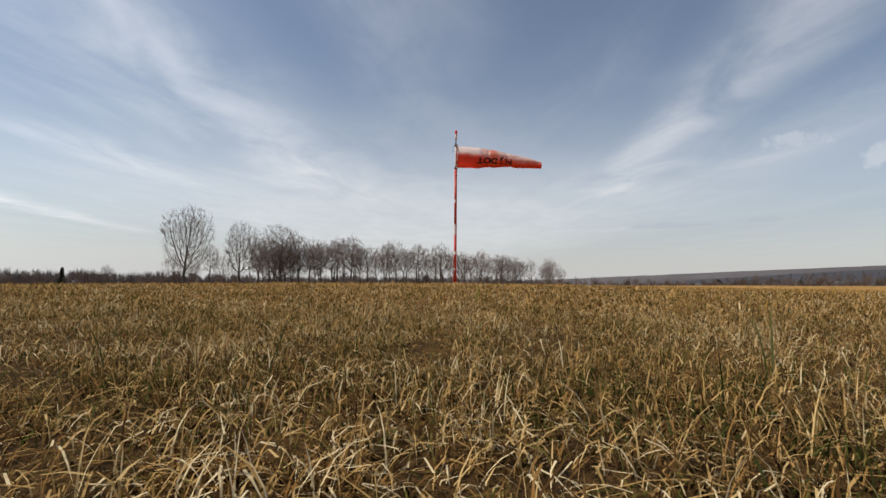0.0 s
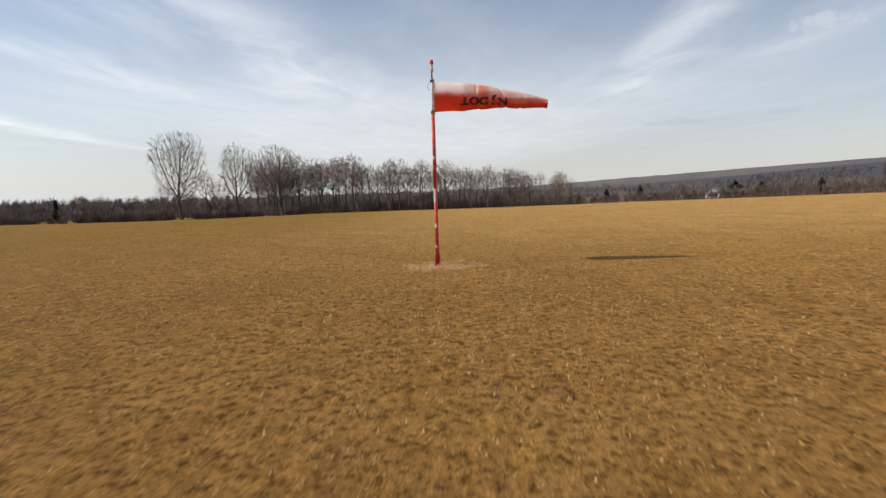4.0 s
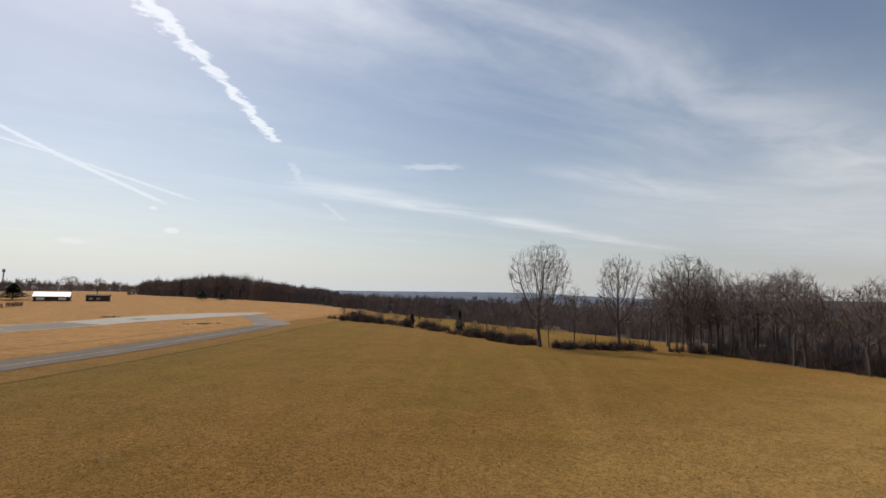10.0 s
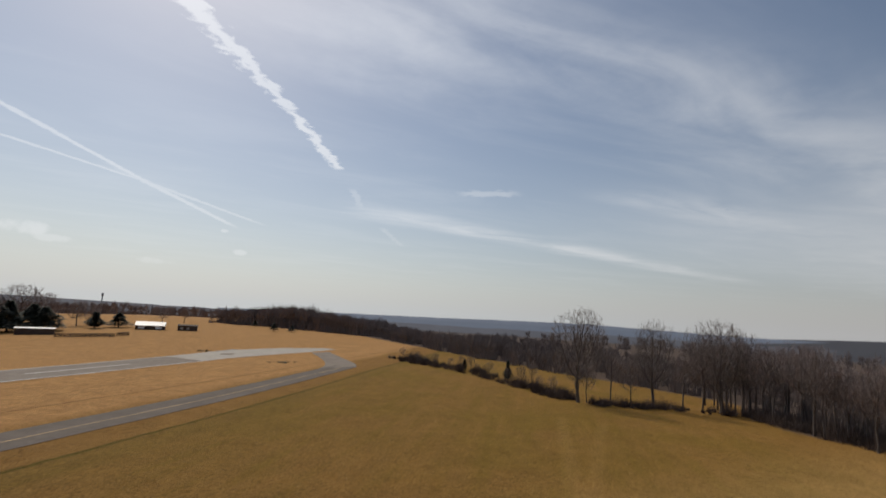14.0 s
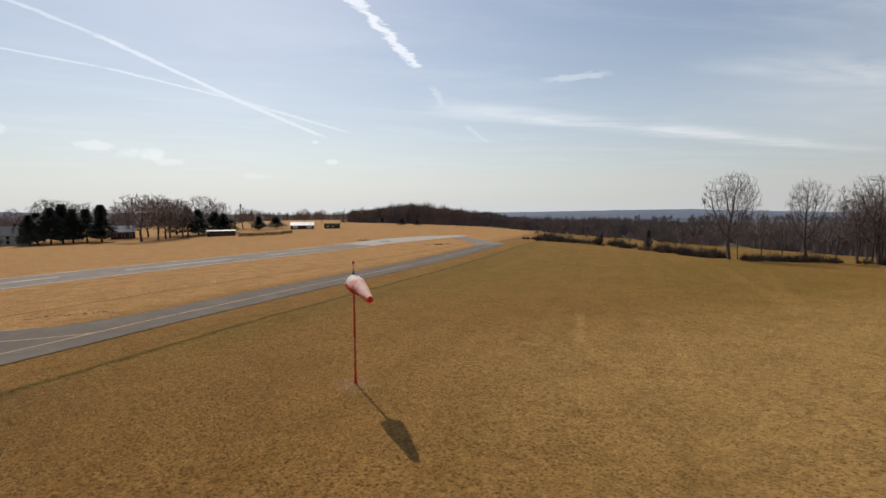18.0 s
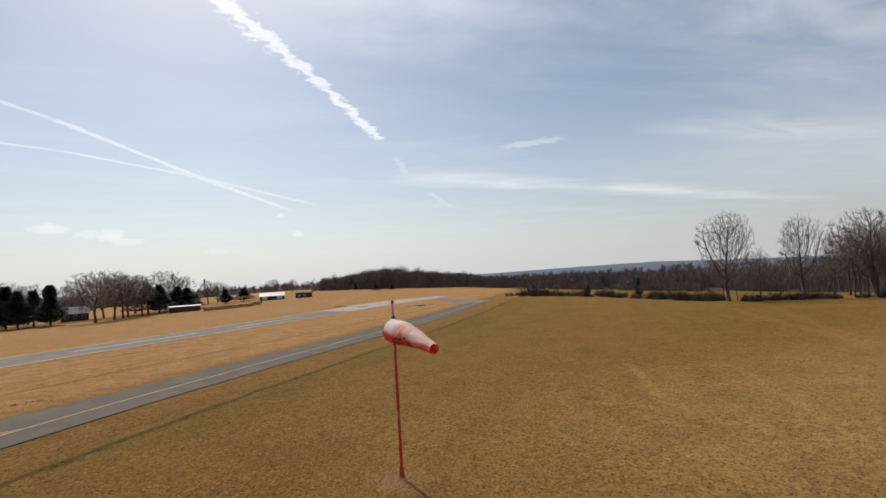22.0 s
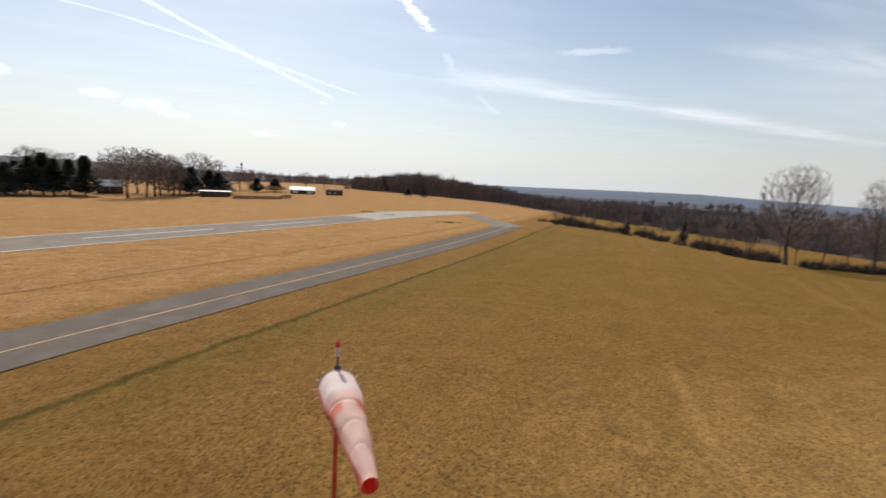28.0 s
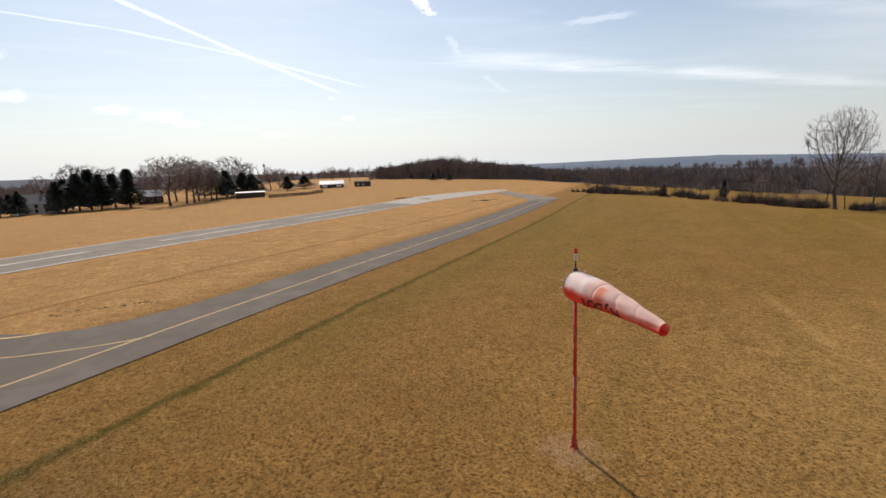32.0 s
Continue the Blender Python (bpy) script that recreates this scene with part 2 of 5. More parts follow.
def grained(name, dark, light, scale, rough=0.8, metal=0.0, relief=0.3, depth=0.01, object_random=0.0, big=0.15):
    """A surface of two tones, with grain and a larger mottling."""
    mat, t, b = material(name, rough, metal)
    p = t.nodes.new("ShaderNodeTexCoord").outputs["Object"]
    fine, broad = noise_tex(t, p, scale, 6, 0.62), noise_tex(t, p, scale * big, 3, 0.5)
    f = m(t, "ADD", m(t, "MULTIPLY", ramp01(t, fine, 0.3, 0.7), 0.6), m(t, "MULTIPLY", ramp01(t, broad, 0.35, 0.65), 0.4))
    if object_random:
        r = t.nodes.new("ShaderNodeObjectInfo").outputs["Random"]
        f = m(t, "ADD", f, m(t, "MULTIPLY", m(t, "SUBTRACT", r, 0.5), object_random), clamp=True)
    wire(t, b.inputs["Base Color"], mixc(t, f, dark, light))
    if relief:
        bump(t, b, fine, relief, depth)
    return mat


def field_material():
    mat, t, b = material("dry_grass_field", 0.95)
    b.inputs["Specular IOR Level"].default_value = 0.08
    b.inputs["Diffuse Roughness"].default_value = 0.25
    p = place(t)
    sep = t.nodes.new("ShaderNodeSeparateXYZ")
    t.links.new(p, sep.inputs[0])
    x, y, z = sep.outputs
    along = m(t, "ADD", m(t, "MULTIPLY", x, -0.721), m(t, "MULTIPLY", y, 0.693))
    across = m(t, "ADD", m(t, "MULTIPLY", x, -0.693), m(t, "MULTIPLY", y, -0.721))
    tuft = noise_tex(t, p, 7.5, 5, 0.68)
    blade = noise_tex(t, p, 34.0, 5, 0.75)
    patch = noise_tex(t, p, 0.55, 5, 0.6, 0.5)
    broad = noise_tex(t, p, 0.045, 4, 0.55, 0.4)
    swath = noise_tex(t, vec(t, m(t, "MULTIPLY", along, 0.035), m(t, "MULTIPLY", across, 0.42), 0.0), 1.0, 4, 0.55)
    col = mixc(t, ramp01(t, tuft, 0.34, 0.66), (0.268, 0.152, 0.049), (0.500, 0.300, 0.112))
    col = mixc(t, m(t, "MULTIPLY", ramp01(t, blade, 0.45, 0.72), 0.6), col, (0.62, 0.42, 0.19))
    col = mixc(t, m(t, "MULTIPLY", ramp01(t, patch, 0.45, 0.75), 0.45), col, (0.337, 0.171, 0.046))
    # greener growth in the middle of the field and in the wheel tracks
    zone = m(t, "MULTIPLY", ramp01(t, across, 24.0, 8.0), m(t, "MULTIPLY", ramp01(t, along, 5.0, 60.0), ramp01(t, across, -95.0, -40.0)))
    green = m(t, "MULTIPLY", zone, m(t, "ADD", 0.30, m(t, "MULTIPLY", ramp01(t, broad, 0.35, 0.65), 0.45)))
    green = m(t, "ADD", green, m(t, "MULTIPLY", ramp01(t, swath, 0.5, 0.72), 0.36))
    col = mixc(t, m(t, "MINIMUM", green, 0.8), col, (0.285, 0.205, 0.044))
    col = mixc(t, m(t, "MULTIPLY", ramp01(t, swath, 0.47, 0.27), 0.32), col, (0.50, 0.30, 0.110))
    # a drain line grown green beside the taxiway
    d = m(t, "ABSOLUTE", m(t, "SUBTRACT", m(t, "ADD", across, m(t, "MULTIPLY", m(t, "SUBTRACT", patch, 0.5), 1.2)), 16.8))
    ditch = m(t, "MULTIPLY", m(t, "SUBTRACT", 1.0, ramp01(t, d, 0.05, 0.62)), ramp01(t, along, -13.0, -6.0))
    col = mixc(t, m(t, "MULTIPLY", ditch, 0.88), col, (0.135, 0.120, 0.023))
    lush = m(t, "MULTIPLY", m(t, "MULTIPLY", ramp01(t, across, 16.9, 16.1), ramp01(t, across, 9.5, 15.0)), ramp01(t, along, -6.0, 6.0))
    col = mixc(t, m(t, "MULTIPLY", lush, 0.38), col, (0.225, 0.185, 0.037))
    # beyond the taxiway the sward is redder and more bleached
    red = ramp01(t, across, 28.0, 34.0)
    col = mixc(t, m(t, "MULTIPLY", red, 0.80), col, mixc(t, ramp01(t, patch, 0.35, 0.7), (0.78, 0.49, 0.255), (0.62, 0.37, 0.180)))
    # an old track between taxiway and runway
    d = m(t, "ABSOLUTE", m(t, "SUBTRACT", m(t, "ADD", across, m(t, "MULTIPLY", along, 0.035)), 41.3))
    col = mixc(t, m(t, "MULTIPLY", m(t, "SUBTRACT", 1.0, ramp01(t, d, 0.1, 0.5)), 0.5), col, (0.215, 0.114, 0.041))
    d = m(t, "ABSOLUTE", m(t, "SUBTRACT", m(t, "ADD", across, m(t, "MULTIPLY", along, 0.035)), 40.0))
    col = mixc(t, m(t, "MULTIPLY", m(t, "SUBTRACT", 1.0, ramp01(t, d, 0.2, 0.9)), 0.35), col, (0.619, 0.364, 0.152))
    # paler straw on the higher part of the field, its side-lit brightness painted in
    pale = m(t, "MULTIPLY", m(t, "MULTIPLY", ramp01(t, x, -16.0, 8.0), ramp01(t, y, -8.0, 20.0)), m(t, "ADD", 0.22, m(t, "MULTIPLY", patch, 0.5)))
    col = mixc(t, pale, col, (0.74, 0.53, 0.25))
    # pale wheel tracks left across the sward
    for ax, ay, bx, by, wide, k in ((-13.0, 25.6, 0.5, 14.8, 0.6, 0.42), (-41.0, 82.0, -2.0, 42.5, 1.4, 0.16), (-34.0, 84.0, -3.6, 45.0, 1.2, 0.14), (-7.0, 30.0, 9.0, 16.0, 0.4, 0.25)):
        ln = math.hypot(bx - ax, by - ay)
        cx, cy = (bx - ax) / ln, (by - ay) / ln
        px, py = m(t, "SUBTRACT", x, ax), m(t, "SUBTRACT", y, ay)
        run = m(t, "ADD", m(t, "MULTIPLY", px, cx), m(t, "MULTIPLY", py, cy))
        d = m(t, "ABSOLUTE", m(t, "ADD", m(t, "SUBTRACT", m(t, "MULTIPLY", px, cy), m(t, "MULTIPLY", py, cx)), m(t, "MULTIPLY", m(t, "SUBTRACT", patch, 0.5), 0.7)))
        worn = m(t, "MULTIPLY", m(t, "SUBTRACT", 1.0, ramp01(t, d, wide * 0.2, wide)), m(t, "MULTIPLY", ramp01(t, run, 0.0, 4.0), m(t, "SUBTRACT", 1.0, ramp01(t, run, ln - 4.0, ln))))
        col = mixc(t, m(t, "MULTIPLY", worn, k), col, (0.68, 0.46, 0.20))
    # bare straw round the pole
    r = m(t, "SQRT", m(t, "ADD", m(t, "MULTIPLY", x, x), m(t, "MULTIPLY", y, y)))
    bare = m(t, "SUBTRACT", 1.0, ramp01(t, m(t, "ADD", r, m(t, "MULTIPLY", patch, 3.0)), 1.5, 2.9))
    col = mixc(t, m(t, "MULTIPLY", bare, 0.5), col, (0.66, 0.440, 0.235))
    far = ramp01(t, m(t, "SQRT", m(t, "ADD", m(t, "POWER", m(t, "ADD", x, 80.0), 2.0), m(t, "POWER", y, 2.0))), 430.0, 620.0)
    # shade between tufts painted in: darker where the tuft relief is low
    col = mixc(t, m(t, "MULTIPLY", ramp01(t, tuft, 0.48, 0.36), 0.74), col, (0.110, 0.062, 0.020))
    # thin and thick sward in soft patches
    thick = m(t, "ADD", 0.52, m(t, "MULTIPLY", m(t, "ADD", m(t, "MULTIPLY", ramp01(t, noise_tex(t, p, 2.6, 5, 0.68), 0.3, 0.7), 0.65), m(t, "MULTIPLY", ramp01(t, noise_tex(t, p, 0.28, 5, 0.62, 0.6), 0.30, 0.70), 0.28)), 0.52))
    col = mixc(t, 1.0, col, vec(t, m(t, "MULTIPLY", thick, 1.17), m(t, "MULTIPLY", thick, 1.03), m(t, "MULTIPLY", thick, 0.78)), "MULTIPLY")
    # thatch and soil where the long blades stand, with the shade under them painted in
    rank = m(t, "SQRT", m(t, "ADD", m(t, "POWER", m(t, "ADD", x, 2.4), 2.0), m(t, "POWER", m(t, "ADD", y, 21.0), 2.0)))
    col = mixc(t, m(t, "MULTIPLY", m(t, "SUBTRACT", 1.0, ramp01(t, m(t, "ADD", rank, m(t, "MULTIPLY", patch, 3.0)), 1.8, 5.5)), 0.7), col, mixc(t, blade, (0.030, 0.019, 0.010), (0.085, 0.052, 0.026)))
    wood_y = m(t, "SUBTRACT", 147.0, m(t, "MULTIPLY", ramp01(t, x, -48.0, -15.0), 34.0))
    litter = ramp01(t, m(t, "ADD", m(t, "SUBTRACT", y, wood_y), m(t, "MULTIPLY", m(t, "SUBTRACT", patch, 0.5), 8.0)), -2.0, 3.0)
    col = mixc(t, litter, col, mixc(t, blade, (0.081, 0.058, 0.046), (0.182, 0.132, 0.100)))
    # distance haze put into the colour: the far ground turns bluish grey
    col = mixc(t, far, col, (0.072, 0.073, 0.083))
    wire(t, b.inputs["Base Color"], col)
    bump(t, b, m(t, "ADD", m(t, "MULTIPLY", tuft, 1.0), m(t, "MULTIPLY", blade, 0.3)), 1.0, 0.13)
    return mat


def road_material(name, dark, light, pale):
    mat, t, b = material(name, 0.95)
    b.inputs["Specular IOR Level"].default_value = 0.2
    p = place(t)
    grit, stain = noise_tex(t, p, 60, 4, 0.7), noise_tex(t, p, 0.35, 5, 0.6, 0.6)
    col = mixc(t, ramp01(t, grit, 0.3, 0.7), dark, light)
    col = mixc(t, m(t, "MULTIPLY", ramp01(t, stain, 0.4, 0.7), 0.5), col, pale)
    crack = t.nodes.new("ShaderNodeTexVoronoi")
    crack.feature = "DISTANCE_TO_EDGE"
    crack.inputs["Scale"].default_value = 0.22
    wire(t, crack.inputs["Vector"], p)
    col = mixc(t, m(t, "MULTIPLY", m(t, "SUBTRACT", 1.0, ramp01(t, crack.outputs["Distance"], 0.003, 0.012)), 0.14), col, (0.07, 0.06, 0.05))
    wire(t, b.inputs["Base Color"], col)
    bump(t, b, grit, 0.4, 0.006)
    return mat


def blade_material(name, tones, through_light=0.15, patchy=0.0):
    """Leaves of grass, each with a tone of its own."""
    mat, t, b = material(name, 0.95)
    b.inputs["Specular IOR Level"].default_value = 0.0
    g = t.nodes.new("ShaderNodeNewGeometry")
    r = t.nodes.new("ShaderNodeValToRGB")
    r.color_ramp.interpolation = "CONSTANT"
    els = r.color_ramp.elements
    for i, (pos, c) in enumerate(tones):
        e = els[i] if i < 2 else els.new(pos)
        e.position, e.color = pos, (*c, 1)
    n = noise_tex(t, g.outputs["Position"], 9.0, 3)
    # tones gather in patches: greener here, drier there
    drift = m(t, "MULTIPLY", m(t, "SUBTRACT", noise_tex(t, g.outputs["Position"], 2.1, 3), 0.5), patchy)
    t.links.new(m(t, "ADD", g.outputs["Random Per Island"], drift, clamp=True), r.inputs[0])
    col = mixc(t, m(t, "MULTIPLY", ramp01(t, n, 0.4, 0.7), 0.12), r.outputs[0], (0.30, 0.20, 0.09))
    wire(t, b.inputs["Base Color"], col)
    tr = t.nodes.new("ShaderNodeBsdfTranslucent")
    wire(t, tr.inputs[0], col)
    mx = t.nodes.new("ShaderNodeMixShader")
    mx.inputs[0].default_value = through_light
    t.links.new(b.outputs[0], mx.inputs[1])
    t.links.new(tr.outputs[0], mx.inputs[2])
    t.links.new(mx.outputs[0], t.nodes["Material Output"].inputs[0])
    return mat


def fabric_material():
    """Orange windsock cloth, bleached pale pink on its upper side and at the mouth, with sunlit brightness painted into
    the pale tones, letting light through.
    """
    mat, t, b = material("faded_orange_cloth", 0.8)
    tc = t.nodes.new("ShaderNodeTexCoord")
    sep = t.nodes.new("ShaderNodeSeparateXYZ")
    t.links.new(tc.outputs["Object"], sep.inputs[0])
    x, y, z = sep.outputs
    p = tc.outputs["Object"]
    weave, blotch = noise_tex(t, p, 90, 3), noise_tex(t, p, 2.2, 4, 0.6, 0.4)
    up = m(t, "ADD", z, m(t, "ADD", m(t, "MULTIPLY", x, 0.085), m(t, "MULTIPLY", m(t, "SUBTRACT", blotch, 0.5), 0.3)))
    # red below to bleached pink above; the colour also carries the sunlit top
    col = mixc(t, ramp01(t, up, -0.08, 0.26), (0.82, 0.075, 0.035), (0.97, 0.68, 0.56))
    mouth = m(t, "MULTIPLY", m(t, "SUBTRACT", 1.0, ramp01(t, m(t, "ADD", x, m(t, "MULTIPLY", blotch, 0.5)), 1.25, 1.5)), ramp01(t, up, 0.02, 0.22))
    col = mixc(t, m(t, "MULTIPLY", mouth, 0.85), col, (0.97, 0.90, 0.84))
    patch = m(t, "MULTIPLY", m(t, "MULTIPLY", ramp01(t, x, 1.42, 1.50), m(t, "SUBTRACT", 1.0, ramp01(t, x, 1.65, 1.95))), ramp01(t, m(t, "ABSOLUTE", y), 0.10, 0.2))
    col = mixc(t, m(t, "MULTIPLY", patch, 0.7), col, (0.85, 0.16, 0.05))
    wire(t, b.inputs["Base Color"], col)
    bump(t, b, m(t, "ADD", m(t, "MULTIPLY", weave, 0.1), blotch), 0.35, 0.03)
    tr = t.nodes.new("ShaderNodeBsdfTranslucent")
    wire(t, tr.inputs[0], mixc(t, 0.72, col, (0.72, 0.035, 0.025)))
    mx = t.nodes.new("ShaderNodeMixShader")
    mx.inputs[0].default_value = 0.25
    t.links.new(b.outputs[0], mx.inputs[1])
    t.links.new(tr.outputs[0], mx.inputs[2])
    t.links.new(mx.outputs[0], t.nodes["Material Output"].inputs[0])
    return mat


FIELD = field_material()
ASPHALT = road_material("taxiway_asphalt", (0.108, 0.088, 0.071), (0.182, 0.150, 0.122), (0.215, 0.178, 0.146))
RUNWAY = road_material("runway_asphalt", (0.185, 0.152, 0.122), (0.285, 0.237, 0.192), (0.34, 0.285, 0.232))
CONCRETE = road_material("pale_concrete", (0.36, 0.32, 0.27), (0.50, 0.45, 0.38), (0.58, 0.52, 0.45))
YELLOW = grained("worn_yellow_paint", (0.40, 0.25, 0.11), (0.64, 0.42, 0.17), 3.0, 0.8, relief=0.1)
WHITE = grained("worn_white_paint", (0.30, 0.28, 0.25), (0.60, 0.57, 0.52), 2.2, 0.75, relief=0.1)
CLOTH = fabric_material()
RED = grained("weathered_red_paint", (0.38, 0.028, 0.018), (0.66, 0.068, 0.035), 9.0, 0.55, relief=0.2)
PALE = grained("bleached_white_paint", (0.50, 0.36, 0.33), (0.78, 0.70, 0.66), 12.0, 0.6, relief=0.2)
STEEL = grained("galvanised_steel", (0.22, 0.22, 0.22), (0.42, 0.42, 0.42), 14.0, 0.45, 0.8, relief=0.1)
DARK = grained("dark_paint", (0.03, 0.028, 0.026), (0.075, 0.065, 0.06), 10.0, 0.6)
LETTER = grained("faded_black_lettering", (0.05, 0.014, 0.010), (0.11, 0.026, 0.018), 16.0, 0.85, relief=0.0)
LENS = grained("red_glass", (0.55, 0.02, 0.015), (0.75, 0.05, 0.03), 20.0, 0.15, relief=0.0)
BARK = grained("grey_bark", (0.066, 0.053, 0.045), (0.150, 0.122, 0.104), 3.0, 0.95, relief=0.6, depth=0.04, object_random=0.5)
TWIG = grained("bare_twigs", (0.21, 0.175, 0.155), (0.36, 0.30, 0.265), 1.2, 0.95, relief=0.0, object_random=0.6)
PLUM = grained("brown_twigs", (0.20, 0.158, 0.142), (0.34, 0.27, 0.245), 1.2, 0.95, relief=0.0, object_random=0.6)
WOODS = grained("winter_woods", (0.150, 0.118, 0.104), (0.265, 0.210, 0.185), 0.05, 0.95, relief=0.0)
BRUSH = grained("winter_brush", (0.060, 0.043, 0.036), (0.165, 0.118, 0.094), 0.6, 0.95, relief=0.0)
NEEDLE = grained("evergreen_needles", (0.040, 0.048, 0.036), (0.100, 0.112, 0.080), 1.5, 0.8, relief=0.0, object_random=0.5)
SIDING = grained("white_siding", (0.55, 0.56, 0.58), (0.74, 0.74, 0.74), 1.5, 0.7)
BOARD = grained("dark_barn_boards", (0.035, 0.023, 0.019), (0.085, 0.062, 0.048), 2.0, 0.85)
REDBOARD = grained("red_barn_boards", (0.06, 0.024, 0.019), (0.12, 0.048, 0.038), 2.0, 0.85)
TIN = grained("pale_metal_roof", (0.66, 0.66, 0.66), (0.84, 0.84, 0.83), 1.0, 0.45, 0.0)
SHINGLE = grained("grey_shingles", (0.10, 0.095, 0.095), (0.21, 0.20, 0.20), 2.5, 0.85)
GLASS = grained("dark_window_glass", (0.02, 0.024, 0.03), (0.05, 0.055, 0.065), 1.0, 0.1, relief=0.0)
STRAWPALE = grained("pale_straw_litter", (0.42, 0.31, 0.18), (0.64, 0.50, 0.32), 6.0, 0.95, relief=0.6, depth=0.03)
SOIL = grained("bare_soil", (0.055, 0.042, 0.018), (0.15, 0.11, 0.05), 6.0, 0.95, relief=0.8, depth=0.05)
# two backdrop tones with the blue of distant haze painted in
HAZE = grained("haze_blue_ridge", (0.130, 0.160, 0.215), (0.160, 0.195, 0.255), 0.004, 1.0, relief=0.0)
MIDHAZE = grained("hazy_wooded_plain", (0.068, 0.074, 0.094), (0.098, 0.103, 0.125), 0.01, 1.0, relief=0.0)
HILLWOOD = grained("wooded_hillside", (0.094, 0.084, 0.086), (0.150, 0.132, 0.130), 0.02, 1.0, relief=0.0)


# ---- mesh helpers ----
def mesh_of(name, verts, faces, mat, smooth_shade=False):
    me = bpy.data.meshes.new(name)
    me.from_pydata([tuple(v) for v in verts] if not isinstance(verts, np.ndarray) else verts.tolist(), [], faces if isinstance(faces, list) else faces.tolist())
    me.materials.append(mat)
    if smooth_shade:
        me.shade_smooth()
    return me


def link(name, me, parent=None, label=""):
    ob = new(name, me)
    ob.parent = parent
    return tagged(ob, label) if label else ob


def part(name, bm, mat, parent, label=""):
    me = bpy.data.meshes.new(name)
    bm.to_mesh(me)
    bm.free()
    me.materials.append(mat)
    return link(name, me, parent, label)


def empty(name, at=(0, 0, 0), rz=0.0):
    e = new(name)
    e.empty_display_size = 0.2
    e.matrix_world = pose(*at, 0, 0, rz)
    return e


def box(bm, cx, cy, cz, sx, sy, sz, bevel=0.0, rz=0.0):
    made = bmesh.ops.create_cube(bm, size=1.0, matrix=pose(cx, cy, cz, 0, 0, rz) @ Matrix.Diagonal((sx, sy, sz, 1)))
    if bevel:
        edges = list({e for v in made["verts"] for e in v.link_edges})
        bmesh.ops.bevel(bm, geom=edges, offset=bevel, segments=1, affect="EDGES")
    return bm


def boxed(*dims, **kw):
    return box(bmesh.new(), *dims, **kw)


def tubes(segs, sides):
    """Prisms round the segments (p0, p1, r0, r1): vertices and quads."""
    s = np.array([(*a, *b, r0, r1) for a, b, r0, r1 in segs])
    p0, p1, r = s[:, :3], s[:, 3:6], s[:, 6:]
    d = p1 - p0
    d /= np.maximum(np.linalg.norm(d, axis=1, keepdims=True), 1e-9)
    ref = np.where(np.abs(d[:, 2:]) > 0.9, np.array([[1.0, 0, 0]]), np.array([[0, 0, 1.0]]))
    a = np.cross(d, ref)
    a /= np.linalg.norm(a, axis=1, keepdims=True)
    b = np.cross(d, a)
    ang = np.arange(sides) * 2 * np.pi / sides
    ring = np.cos(ang)[None, :, None] * a[:, None] + np.sin(ang)[None, :, None] * b[:, None]
    v = np.concatenate([p0[:, None] + ring * r[:, 0, None, None], p1[:, None] + ring * r[:, 1, None, None]], 1)
    base = np.arange(len(s))[:, None] * 2 * sides
    k = np.arange(sides)
    q = np.stack([k, (k + 1) % sides, (k + 1) % sides + sides, k + sides], 1)
    return v.reshape(-1, 3), (base[:, None] + q[None]).reshape(-1, 4)


def lathe(profile, sides=16):
    """A solid of revolution round z from (radius, height) pairs."""
    bm = bmesh.new()
    rings = [[bm.verts.new((r * math.cos(2 * math.pi * i / sides), r * math.sin(2 * math.pi * i / sides), z)) for i in range(sides)] for r, z in profile]
    for lo, hi in zip(rings, rings[1:]):
        for i in range(sides):
            bm.faces.new((lo[i], lo[(i + 1) % sides], hi[(i + 1) % sides], hi[i]))
    bm.faces.new(rings[0][::-1])
    bm.faces.new(rings[-1])
    for f in bm.faces:
        f.smooth = len(f.verts) == 4
    return bm


def pipe(points, radius, sides=8):
    v, f = tubes([(points[i], points[i + 1], radius, radius) for i in range(len(points) - 1)], sides)
    bm = bmesh.new()
    vs = [bm.verts.new(p) for p in v]
    for q in f:
        bm.faces.new([vs[i] for i in q])
    return bm


# ---- ground ----
def axis(lo, hi, fine_lo, fine_hi, step):
    out = list(np.arange(fine_lo, fine_hi + 0.01, step))
    for end, sign in ((hi, 1), (lo, -1)):
        s, p = step, out[-1] if sign > 0 else out[0]
        while (end - p) * sign > 0:
            s *= 1.07
            p += sign * s
            out.append(p) if sign > 0 else out.insert(0, p)
    return np.array(out)


def build_ground():
    xs, ys = axis(-4600, 4600, -170, 50, 2.0), axis(-4600, 4600, -50, 150, 2.0)
    gx, gy = np.meshgrid(xs, ys)
    v = np.stack([gx, gy, ground(gx, gy)], -1).reshape(-1, 3)
    w, h = len(xs), len(ys)
    i = (np.arange(h - 1)[:, None] * w + np.arange(w - 1)[None]).reshape(-1)
    f = np.stack([i, i + 1, i + 1 + w, i + w], 1)
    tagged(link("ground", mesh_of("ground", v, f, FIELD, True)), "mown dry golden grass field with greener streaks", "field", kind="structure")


build_ground()
TD, TN = (-0.721, 0.693), (-0.693, -0.721)


